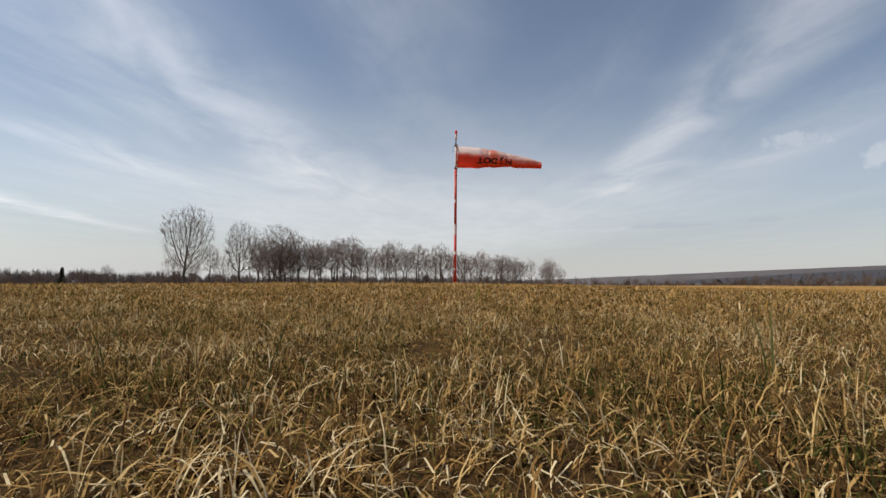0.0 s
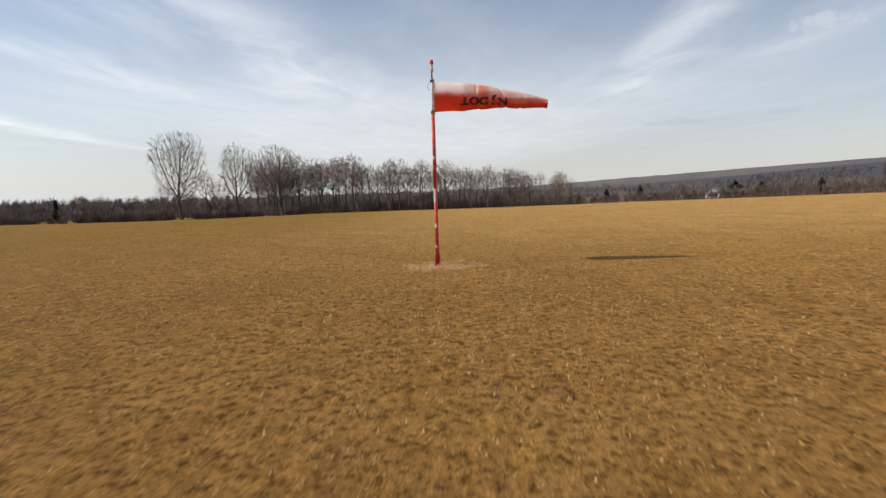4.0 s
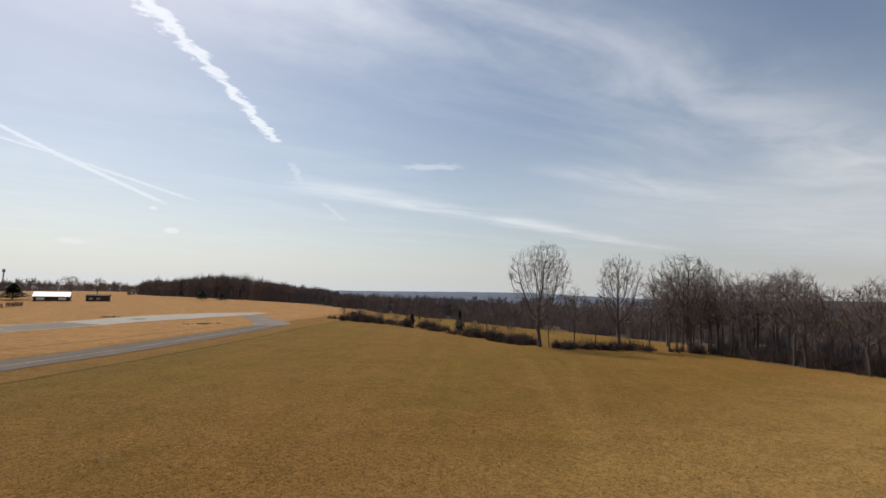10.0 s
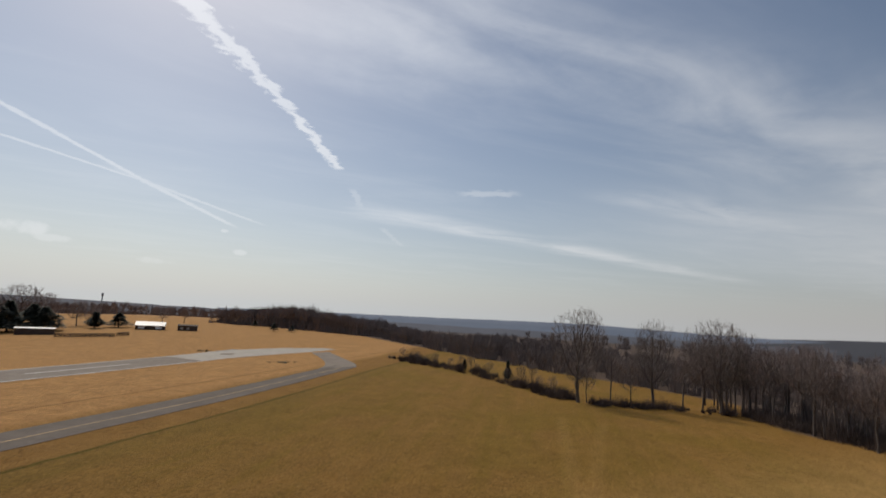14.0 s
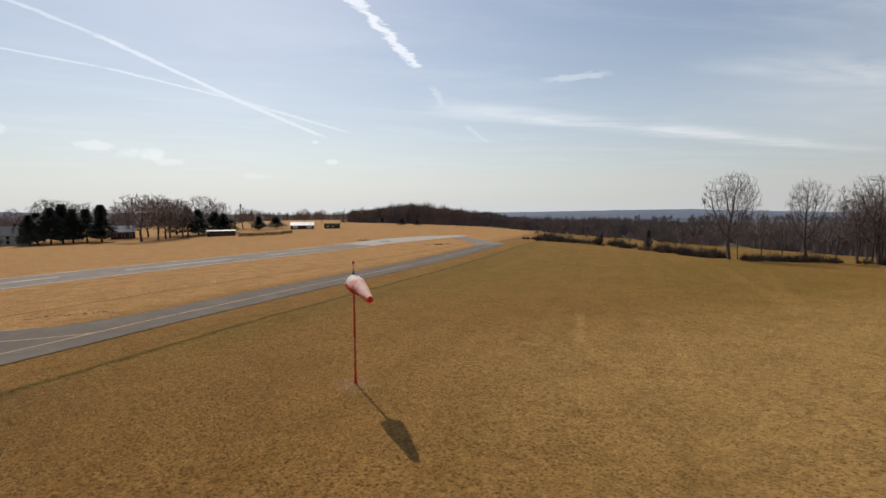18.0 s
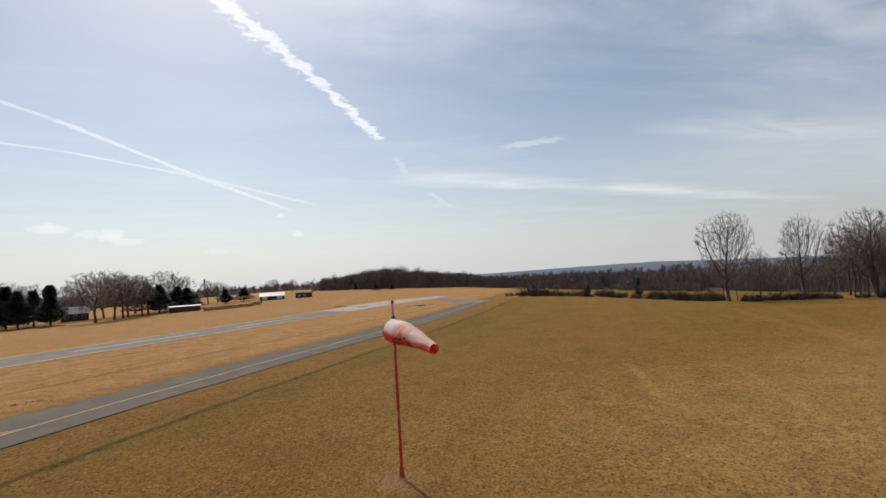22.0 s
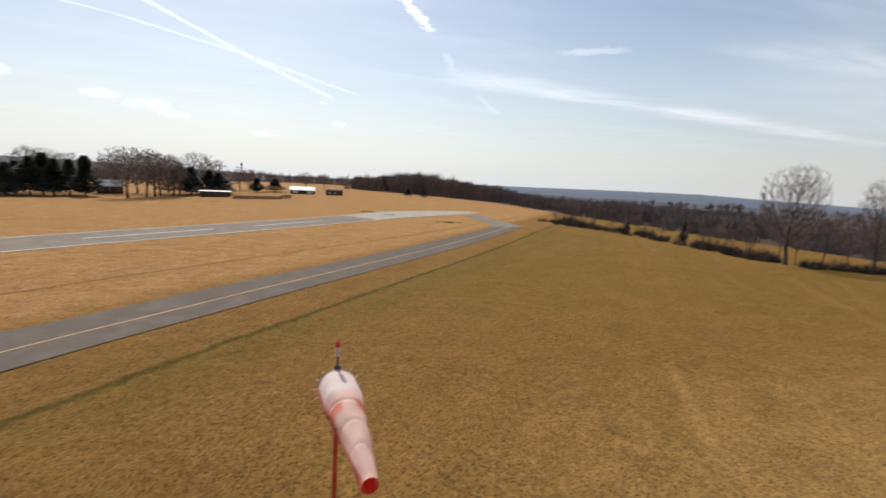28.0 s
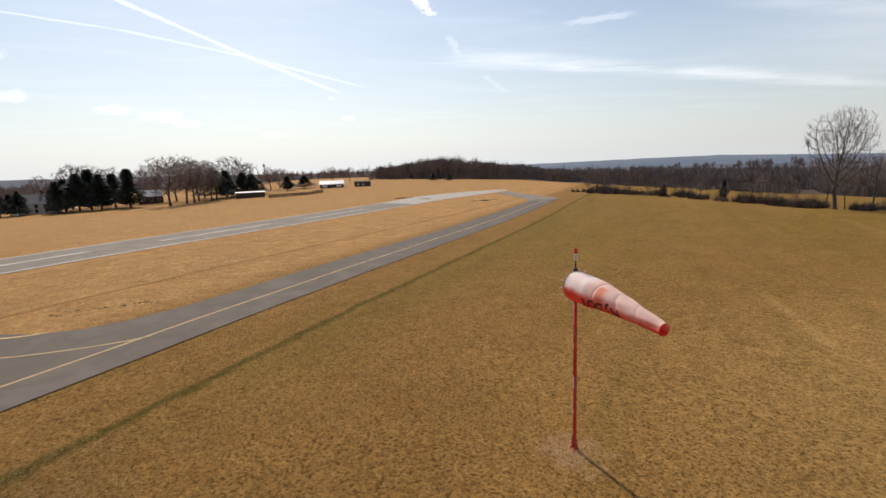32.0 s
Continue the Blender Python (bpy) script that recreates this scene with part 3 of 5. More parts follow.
def strip(lines, lift):
    """A ribbon between matching point rows laid over the ground."""
    bm = bmesh.new()
    rows = [[bm.verts.new((x, y, gz(x, y) + lift)) for x, y in line] for line in lines]
    for a, b in zip(rows, rows[1:]):
        for i in range(len(a) - 1):
            bm.faces.new((a[i], a[i + 1], b[i + 1], b[i]))
    bmesh.ops.recalc_face_normals(bm, faces=bm.faces)
    if sum(f.normal.z for f in bm.faces) < 0:
        bmesh.ops.reverse_faces(bm, faces=bm.faces)
    return bm


def lane(d, n, near, far, s0, s1, lift, step=3.0, across=4):
    """A straight strip along d, from near to far across it."""
    k = max(2, int((s1 - s0) / step) + 1)
    ss = np.linspace(s0, s1, k)
    return strip([[(d[0] * s + n[0] * c, d[1] * s + n[1] * c) for s in ss] for c in np.linspace(near, far, across + 1)], lift)


taxiway = tagged(part("taxiway", lane(TD, TN, 22.7, 29.6, -70, 131, 0.05), ASPHALT, None), "grey asphalt taxiway with a yellow centre line", "taxiway", kind="structure")
part("centre_line", lane(TD, TN, 25.75, 25.93, -70, 128, 0.056, across=1), YELLOW, taxiway, "worn yellow painted line")
runway = tagged(part("runway", lane(TD, TN, 63.6, 79.4, -120, 160, 0.05), RUNWAY, None), "pale grey asphalt runway with white markings", "runway", kind="structure")
part("edge_line", lane(TD, TN, 63.8, 64.5, -120, 160, 0.056, across=1), WHITE, runway)
part("edge_line", lane(TD, TN, 78.5, 79.1, -120, 160, 0.056, across=1), WHITE, runway)
for s in (-70, -33, 4, 41, 78):
    part("centre_bar", lane(TD, TN, 71.0, 71.9, s, s + 26, 0.056, across=1), WHITE, runway)


def bend(p0, p1, p2, p3, k):
    out = []
    for i in range(k + 1):
        t = i / k
        a, b, c, d = (1 - t) ** 3, 3 * t * (1 - t) ** 2, 3 * t * t * (1 - t), t ** 3
        out.append((a * p0[0] + b * p1[0] + c * p2[0] + d * p3[0], a * p0[1] + b * p1[1] + c * p2[1] + d * p3[1]))
    return out


def along(d, n, s, c):
    return (d[0] * s + n[0] * c, d[1] * s + n[1] * c)


# the turn from the taxiway's end to the runway's end
inner = bend(along(TD, TN, 120, 29.6), along(TD, TN, 127, 30.2), (-124, 72.5), (-158, 78), 12)
outer = bend(along(TD, TN, 129, 22.7), along(TD, TN, 136.5, 23.5), (-126, 80), (-162, 86), 12)
turn = tagged(part("taxiway_turn", strip([inner, outer], 0.045), RUNWAY, None), "pale asphalt link from taxiway to runway end", "taxiway", kind="structure")
apron = tagged(part("runway_end_apron", strip([[along(TD, TN, s, c) for s, c in ((122, 64.6), (140, 62.5), (156, 58.5), (172, 54.5), (188, 52))], [along(TD, TN, s, c) for s, c in ((126, 78.5), (144, 78.5), (160, 77), (176, 70), (190, 58))]], 0.062), CONCRETE, None),
               "pale bleached concrete apron at the runway end", "apron", kind="structure")
# the link between taxiway and runway, beside the windsock
l_in = [(-30.2, -12), (-27.4, -14.9), (-25.7, -17.6), (-24.9, -20), (-25.2, -22.5), (-26.8, -26), (-32, -32), (-42, -38), (-56, -45)]
l_out = [along(TD, TN, s, 28.6) for s in (11, 8, 4, 0, -6, -12, -20)] + [(-26, -46), (-46, -60)]
spur = tagged(part("taxiway_spur", strip([l_in, l_out], 0.042), ASPHALT, None), "grey asphalt spur joining taxiway and runway", "taxiway", kind="structure")


def ribbon(pts, width, lift):
    """A painted line of even width through the points."""
    l, r = [], []
    for i, p in enumerate(pts):
        a, b = pts[max(0, i - 1)], pts[min(len(pts) - 1, i + 1)]
        n = math.hypot(b[0] - a[0], b[1] - a[1])
        ox, oy = -(b[1] - a[1]) / n * width / 2, (b[0] - a[0]) / n * width / 2
        l.append((p[0] + ox, p[1] + oy))
        r.append((p[0] - ox, p[1] - oy))
    return strip([l, r], lift)


part("lead_line", ribbon(bend((-20.9, -15.5), (-20.3, -16.8), (-20.2, -18.8), (-20.5, -22.2), 12) + bend((-20.5, -22.2), (-21.2, -28), (-32, -37), (-46, -44), 10)[1:], 0.17, 0.06), YELLOW, spur, "worn yellow painted lead line")
part("side_line", ribbon(bend((-25.2, -21.9), (-24.6, -23.3), (-25, -25.8), (-28, -30), 8), 0.35, 0.06), YELLOW, spur, "worn yellow painted edge line")


# ---- windsock ----
def windsock():
    w = tagged(empty("windsock", (0, 0, gz(0, 0))), "faded orange windsock on a tall red and white pole", "windsock")
    for z0, z1 in ((0.30, 2.60), (2.60, 5.05)):
        part("pole_section", lathe([(0.062 - 0.0012 * z0, z0 if z0 > 1 else 0.08), (0.062 - 0.0012 * z1, z1)], 20), RED, w, "red painted steel pole")
    for z0, z1, half in ((1.30, 1.44, 50), (2.15, 2.60, 55), (3.55, 3.68, 40), (0.62, 0.70, 40)):
        bm = bmesh.new()
        angs = [radians(-125 + half * k / 8) for k in range(-8, 9)]
        rows = [[bm.verts.new(((0.0645 - 0.0012 * z) * math.cos(a), (0.0645 - 0.0012 * z) * math.sin(a), z + 0.02 * math.sin(k * 1.9))) for k, a in enumerate(angs)] for z in (z0, z1)]
        for k in range(16):
            bm.faces.new((rows[0][k], rows[0][k + 1], rows[1][k + 1], rows[1][k])).smooth = True
        part("worn_patch", bm, PALE, w, "bleached patch where red paint wore off")
    foot = part("hinge_base", boxed(0, 0, 0.03, 0.22, 0.20, 0.06, bevel=0.012), RED, w)
    for sx in (-1, 1):
        part("hinge_plate", boxed(0.076 * sx, 0, 0.22, 0.020, 0.12, 0.34, bevel=0.006), RED, w)
    for sx in (-1, 1):
        for sy in (-1, 1):
            b = part("bolt", lathe([(0.018, 0.08), (0.018, 0.115), (0.010, 0.125)], 6), STEEL, foot)
            b.location = (0.09 * sx, 0.075 * sy, -0.02)
    part("hinge_pin", pipe([(-0.11, 0, 0.30), (0.11, 0, 0.30)], 0.012), STEEL, w)
    part("swivel_tube", lathe([(0.030, 5.05), (0.030, 6.12)], 12), PALE, w, "thin bleached swivel tube")
    part("collar", lathe([(0.062, 5.03), (0.07, 5.05), (0.07, 5.12), (0.05, 5.14)], 14), DARK, w)
    part("collar", lathe([(0.05, 6.04), (0.07, 6.06), (0.07, 6.12), (0.04, 6.14)], 14), DARK, w)
    part("lamp_stem", lathe([(0.026, 6.12), (0.022, 6.36)], 10), DARK, w, "dark conduit stem")
    part("lamp_body", lathe([(0.045, 6.36), (0.055, 6.38), (0.055, 6.46), (0.05, 6.58), (0.055, 6.60)], 14), PALE, w, "white lamp body")
    part("lamp_lens", lathe([(0.058, 6.60), (0.062, 6.63), (0.058, 6.71), (0.035, 6.745), (0.01, 6.755)], 14), LENS, w, "red obstruction lamp lens")
    rot = pose(0, 0, 5.57, 0, 0, -2)
    frame_ob = part("hoop", hoop(0.42, 0.465, 0.012), STEEL, w, "round wire hoop at the mouth")
    frame_ob.matrix_local = rot
    arms = [(-0.02, 0, 0.48), (0.30, 0, 0.46)], [(-0.02, 0, -0.48), (0.30, 0, -0.46)], [(0, 0, 0.3), (0.42, 0.40, 0.22)], [(0, 0, 0.3), (0.42, -0.40, 0.22)], [(0, 0, -0.3), (0.42, 0.40, -0.22)], [(0, 0, -0.3), (0.42, -0.40, -0.22)]
    for a in arms:
        ob = part("stay", pipe(list(a), 0.009, 6), STEEL, w)
        ob.matrix_local = rot
    tail = part("wind_loop", pipe([(-0.02, 0.0, 0.5), (-0.10, 0, 0.46), (-0.15, 0, 0.36), (-0.13, 0, 0.25), (-0.06, 0, 0.2)], 0.006, 5), DARK, w, "bent wire loop")
    tail.matrix_local = rot
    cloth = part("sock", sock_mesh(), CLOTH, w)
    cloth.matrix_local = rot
    for k in range(14):
        a = 2 * math.pi * k / 14
        ob = part("lacing", pipe([(0.06, 0.455 * math.cos(a), 0.455 * math.sin(a)), (0.02, 0.51 * math.cos(a), 0.51 * math.sin(a)), (-0.02, 0.565 * math.cos(a + 0.03), 0.565 * math.sin(a + 0.03))], 0.010, 5), PALE, cloth)
    lettering(cloth)
    return w


def sock_axis(s):
    """Centre, radius and squash of the sock at s metres from the mouth."""
    z = -0.02 * s - 0.064 * max(0.0, s - 1.3) ** 1.35
    r = 0.470 - 0.012 * s - 0.104 * max(0.0, s - 0.95) ** 0.92
    return z, max(r, 0.17)


def hoop(x, radius, wire_r):
    pts = [(0.05, radius * math.cos(a), radius * math.sin(a)) for a in np.linspace(0, 2 * math.pi, 33)]
    return pipe(pts, wire_r, 6)


def sock_point(s, a, lift=0.0):
    z, r = sock_axis(s)
    wr = 0.005 * math.sin(7 * a + 4.2 * s) * smooth(np.array(s), 0.3, 1.5) + 0.008 * math.sin(5.2 * s + 2 * math.sin(2 * a)) * smooth(np.array(s), 0.9, 2.0)
    wr += 0.020 * noise.noise((s * 2.6, math.cos(a) * 1.3, math.sin(a) * 1.3))
    wr -= 0.026 * math.exp(-((s - 1.45 - 0.1 * math.cos(a)) / 0.045) ** 2) + 0.024 * math.exp(-((s - 2.25 + 0.12 * math.sin(a)) / 0.05) ** 2) + 0.020 * math.exp(-((s - 2.9 - 0.05 * math.cos(2 * a)) / 0.04) ** 2)
    rr = r + float(wr) + lift
    return (0.04 + s, rr * math.cos(a) * 1.0, z + rr * math.sin(a) * 0.98)


def sock_mesh():
    bm = bmesh.new()
    sides, rings = 56, 96
    grid = [[bm.verts.new(sock_point(3.72 * i / rings, 2 * math.pi * k / sides)) for k in range(sides)] for i in range(rings + 1)]
    for i in range(rings):
        for k in range(sides):
            bm.faces.new((grid[i][k], grid[i][(k + 1) % sides], grid[i + 1][(k + 1) % sides], grid[i + 1][k])).smooth = True
    return bm


def lettering(cloth):
    """The letters, upside down, that show on the side of the sock, wrapped on to the cloth."""
    for k, ch in enumerate("TODJN"):
        cu = bpy.data.curves.new("letter", "FONT")
        cu.offset = 0.02
        cu.body, cu.size, cu.resolution_u, cu.align_x = ch, 0.34, 4, "CENTER"
        tmp = new("letter", cu)
        me = bpy.data.meshes.new_from_object(tmp.evaluated_get(bpy.context.evaluated_depsgraph_get()))
        bpy.data.objects.remove(tmp)
        bm = bmesh.new()
        bm.from_mesh(me)
        bmesh.ops.triangulate(bm, faces=bm.faces)
        for _ in range(2):
            bmesh.ops.subdivide_edges(bm, edges=[e for e in bm.edges if e.calc_length() > 0.06], cuts=1)
        for v in bm.verts:
            s = 0.98 + 0.31 * k - v.co.x * 1.2
            z, r = sock_axis(s)
            a = math.pi + (v.co.y - 0.12) / r + 0.5
            v.co = sock_point(s, a, 0.005)
        part("letter", bm, LETTER, cloth, "faded black letter")


windsock()


# ---- bare trees ----
def grow(seed, height, stem, crown, waist, lift, points, step):
    """The skeleton of a bare tree that reaches for points spread through its crown: nodes, their parents and radii.
    stem: height of the first fork; crown: half width and waist: height of its widest part, as shares of the height; lift: how far limbs bend up."""
    rng = np.random.default_rng(seed)
    q = rng.normal(size=(points * 3, 3))
    q /= np.linalg.norm(q, axis=1, keepdims=True)
    q *= (rng.random(len(q)) ** 0.42)[:, None]
    a = np.arctan2(q[:, 1], q[:, 0])
    lobes = 1 + 0.16 * np.sin(3 * a + seed) + 0.12 * np.sin(5 * a + 2 * seed + 3 * q[:, 2])
    low = waist - stem * 0.95
    aim = np.stack([q[:, 0] * crown * height * lobes, q[:, 1] * crown * height * lobes, height * (waist + q[:, 2] * np.where(q[:, 2] > 0, 1 - waist, low))], 1)
    aim[:, 0] += 0.05 * height * math.sin(seed * 1.7)
    # an inverted cone below keeps the crown open, like a vase
    keep = np.hypot(aim[:, 0], aim[:, 1]) < crown * height * (0.25 + 1.5 * np.maximum(0, aim[:, 2] / height - stem * 0.8) / max(waist - stem, 0.1))
    aim = aim[keep][:points]
    trunk = int(stem * height / step) + 1
    node = [np.array([0.03 * height * math.sin(seed + 1.1) * (k / trunk) ** 2, 0.02 * height * math.cos(seed * 2.3) * (k / trunk) ** 2, k * step - 0.3]) for k in range(trunk)]
    parent = [-1] + list(range(trunk - 1))
    near = np.full(len(aim), 1e9)
    who = np.zeros(len(aim), int)
    fresh = list(range(trunk))
    for _ in range(160):
        for k in fresh:
            d = np.linalg.norm(aim - node[k], axis=1)
            closer = d < near
            near[closer], who[closer] = d[closer], k
        alive = near > step * 1.25
        aim, near, who = aim[alive], near[alive], who[alive]
        if len(aim) < 3:
            break
        fresh = []
        for k in np.unique(who):
            pull = aim[who == k] - node[k]
            pull /= np.linalg.norm(pull, axis=1, keepdims=True)
            d = pull.mean(0)
            if parent[k] >= 0:
                on = node[k] - node[parent[k]]
                d = d + 0.55 * on / np.linalg.norm(on)
            d[2] += lift
            d += rng.normal(0, 0.10, 3)
            n = np.linalg.norm(d)
            if n < 0.05:
                continue
            tip = node[k] + d / n * step
            node.append(tip)
            parent.append(int(k))
            fresh.append(len(node) - 1)
        if not fresh or len(node) > 5200:
            break
    size = np.zeros(len(node))
    for k in range(len(node) - 1, -1, -1):
        size[k] = max(size[k], 1.0)
        if parent[k] > 0 or k == 1:
            size[parent[k]] += size[k]
    return np.array(node), parent, size, rng


def bare_tree_mesh(name, seed, height, stem, crown, waist, lift, points, step, thick, twigs, fine, sides=6, skin=None):
    """Trunk and limbs as one mesh, fine twigs as the other. thick: the trunk's radius; twigs: how many on each thin limb; fine: their radius."""
    node, parent, size, rng = grow(seed, height, stem, crown, waist, lift, points, step)
    rad = np.maximum(thick * (size / size[0]) ** 0.5, fine * 1.1)
    limbs = [(node[parent[k]], node[k], rad[parent[k]] if size[k] > 0.35 * size[parent[k]] else rad[k] * 1.15, rad[k]) for k in range(1, len(node))]
    v, f = tubes(limbs, sides)
    flare = 1 + 0.5 * np.exp(-np.maximum(v[:, 2:], 0) / 0.5)
    v[:, :2] = np.where(v[:, 2:] < 2.0, v[:, :2] * flare, v[:, :2])
    trunk = mesh_of(name + "_trunk", v, f, BARK, True)
    small = [k for k in range(1, len(node)) if size[k] < 3 and node[k][2] > stem * height]
    sprays = []
    for k in small:
        on = node[k] - node[parent[k]]
        on /= np.linalg.norm(on)
        for _ in range(twigs):
            d = on + rng.normal(0, 0.55, 3) + np.array([0, 0, 0.18])
            d /= np.linalg.norm(d)
            ln = rng.uniform(0.5, 1.3) * step * 2.0
            mid = node[k] + d * ln * 0.5
            end = mid + (d + rng.normal(0, 0.25, 3) + np.array([0, 0, 0.15])) * ln * 0.5
            sprays += [(node[k], mid, fine, fine * 0.8), (mid, end, fine * 0.8, fine * 0.35)]
    v, f = tubes(sprays, 3)
    return trunk, mesh_of(name + "_twigs", v, f, skin or TWIG)


def plant(name, meshes, x, y, rz, size, label, category, group="", names=("trunk", "crown"), sink=0.0):
    ob = tagged(empty(name, (x, y, gz(x, y) - sink), rz), label, category, group)
    ob.scale = size
    for n, me in zip(names, meshes):
        link(n, me, ob)
    return ob


rnd = random.Random(7)
TALL = (bare_tree_mesh("tall_a", 4, 19.4, 0.20, 0.34, 0.66, 0.10, 2300, 0.46, 0.40, 3, 0.0125, 7), bare_tree_mesh("tall_b", 11, 18.0, 0.24, 0.28, 0.66, 0.12, 1700, 0.46, 0.34, 3, 0.0125, 7),
        bare_tree_mesh("tall_c", 29, 19.2, 0.18, 0.37, 0.62, 0.08, 2400, 0.46, 0.44, 3, 0.0125, 7))
plant("maple_tree", TALL[0], -50.8, 97.3, 30, (0.82, 0.82, 1), "tall bare broadleaf tree standing in the hedgerow", "tree", "hedgerow trees")
plant("maple_tree", TALL[1], -43.1, 111.6, 80, (0.84, 0.84, 1), "slim bare broadleaf tree beside low brush", "tree", "hedgerow trees")
plant("maple_tree", TALL[2], -35.6, 124.6, 10, (1, 1, 1), "broad bare broadleaf tree with heavy forked limbs", "tree", "hedgerow trees")
MID = [bare_tree_mesh("mid", 40 + i, 12.0, st, cr, wa, 0.10, 620, 0.44, 0.16, 3, 0.0145, 5, PLUM) for i, (st, cr, wa) in enumerate(((0.40, 0.25, 0.72), (0.32, 0.28, 0.70), (0.44, 0.23, 0.74), (0.28, 0.31, 0.68), (0.36, 0.27, 0.72)))]
WOOD_LABEL = "bare grey woodland tree in a crowded row"
# the row of trees that closes the field, falling away from the tall trees
for i in range(58):
    k = i / 57
    x, y = -44 + 84 * k + rnd.uniform(-1.5, 1.5), 134 - 30 * k + rnd.uniform(-2, 9) - 9 * math.sin(k * 3.1)
    h = (16.0 - 8.0 * k) * rnd.uniform(0.85, 1.12) / 12
    plant("woodland_tree", MID[i % 5], x, y, rnd.uniform(0, 360), (h * rnd.uniform(0.85, 1.1), h * rnd.uniform(0.85, 1.1), h), WOOD_LABEL, "tree", "woodland row")
for x, y, h in ((-48.0, 104, 11), (-46, 108, 9), (-40.5, 118, 11.5), (-39, 123, 13), (-33.5, 129, 12.5), (-50.0, 99, 7), (-56, 103, 8), (-35.5, 124, 11), (-60, 99.5, 4.2), (-66, 101, 3.4), (-74, 103, 5.0), (-80, 103.5, 3.6), (-88, 104, 4.4), (-95, 105, 3.2), (-103, 105, 4.6), (-108, 104.5, 3.4), (-115, 103.5, 4.0), (-124, 102, 3.6), (-132, 101, 4.4), (-71.5, 104, 6.0), (-97.5, 104.6, 5.6)):
    s = h / 12
    plant("hedgerow_tree", MID[int(h * 7) % 5], x, y, h * 77, (s, s, s), "small bare hedgerow tree among brush", "tree", "hedgerow trees")


# ---- far woods, joined ----
def twig_fans(spots, rng, twigs, width):
    """Many small bare trees: a stem, limbs and a rounded crown of thin twigs that point outwards. spots: rows of x, y, z, height."""
    sticks = []
    for x, y, z, h in spots:
        rad, waist, up = h * rng.uniform(0.22, 0.34), h * rng.uniform(0.56, 0.68), rng.uniform(0.30, 0.42) * h
        fork = z + h * rng.uniform(0.2, 0.4)
        sticks.append((x, y, z - 0.3, x + rng.uniform(-.4, .4), y + rng.uniform(-.4, .4), z + h * 0.8, h * 0.010))
        for k in range(twigs):
            a, c = rng.uniform(0, 2 * math.pi), rng.uniform(-0.9, 1)
            s = math.sqrt(1 - c * c)
            if k % 3 == 2:
                r = rad * 1.3 * rng.random()
                x1, y1, z1 = x + r * math.cos(a), y + r * math.sin(a), z + h * rng.uniform(0.06, 0.48)
                x0, y0, z0 = x + r * 0.85 * math.cos(a), y + r * 0.85 * math.sin(a), z - 0.2
            else:
                e = rng.random() ** 0.35 * rng.uniform(0.86, 1.06)
                x1, y1, z1 = x + rad * s * e * math.cos(a), y + rad * s * e * math.sin(a), z + waist + up * c * e
                g = rng.uniform(0.35, 0.75)
                x0, y0, z0 = x + (x1 - x) * g, y + (y1 - y) * g, fork + (z1 - fork) * g
            sticks.append((x0, y0, z0, x1, y1, z1, width * rng.uniform(0.6, 1.4) * (1.5 if k % 3 == 2 else 1.0)))
    st = np.array(sticks)
    a = np.random.default_rng(len(st)).uniform(0, np.pi, len(st))
    side = np.stack([st[:, 6] * np.cos(a), st[:, 6] * np.sin(a), 0 * a], 1)
    v = np.stack([st[:, :3] - side, st[:, :3] + side, st[:, 3:6]], 1).reshape(-1, 3)
    return v, np.arange(len(v)).reshape(-1, 3)


def scatter(rng, count, line, depth, h0, h1, clear=()):
    """Spots along a line of points, spread away from it by depth (dx, dy)."""
    seg = [math.dist(line[i], line[i + 1]) for i in range(len(line) - 1)]
    out = []
    for _ in range(count):
        d = rng.uniform(0, sum(seg))
        i = 0
        while d > seg[i] and i < len(seg) - 1:
            d -= seg[i]
            i += 1
        k, e = d / seg[i], rng.random() ** 1.3
        x = line[i][0] + (line[i + 1][0] - line[i][0]) * k + depth[0] * e + rng.uniform(-2, 2)
        y = line[i][1] + (line[i + 1][1] - line[i][1]) * k + depth[1] * e + rng.uniform(-2, 2)
        out.append((x, y, gz(x, y), rng.uniform(h0, h1) * (1 + 0.28 * noise.noise((x * 0.022, y * 0.022, 1.0)))))
    return out


def woods(name, label, spots, twigs, width, mat, category="woods"):
    v, f = twig_fans(spots, random.Random(len(spots)), twigs, width)
    return tagged(link(name, mesh_of(name, v, f, mat)), label, category, kind="stuff")


wr = random.Random(21)
woods("woods", "dense bare brown winter woods on a low rise", [(x, y, z, h * (1.15 - 0.75 * min(1.0, abs(math.atan2(y + 10, 10 - x) - 0.40) / 0.19) ** 1.3)) for x, y, z, h in scatter(wr, 560, [(-330, 70), (-300, 118), (-262, 158), (-215, 150)], (-75, 55), 12.0, 16.5)], 170, 0.15, WOODS)
woods("woods", "bare brown winter woods beyond the hedgerow", scatter(wr, 900, [(-235, 152), (-160, 146), (-106, 143), (-50, 152), (-20, 160), (40, 150)], (-25, 105), 6.3, 9.2), 150, 0.10, WOODS)
woods("woods", "grey bare thicket behind the woodland row", scatter(wr, 420, [(-36, 136), (-10, 122), (20, 112), (42, 110)], (14, 46), 3.5, 6.2), 120, 0.06, WOODS)
woods("woods", "low bare brown scrub along the far field edge", scatter(wr, 520, [(38, 108), (70, 100), (110, 80), (150, 40)], (30, 40), 2.5, 5.0), 110, 0.05, BRUSH)
woods("woods", "distant bare tree line on the horizon", scatter(wr, 1000, [(-380, -380), (-480, -200), (-520, -40), (-500, 110), (-400, 240)], (-110, 10), 9, 14), 90, 0.20, WOODS)
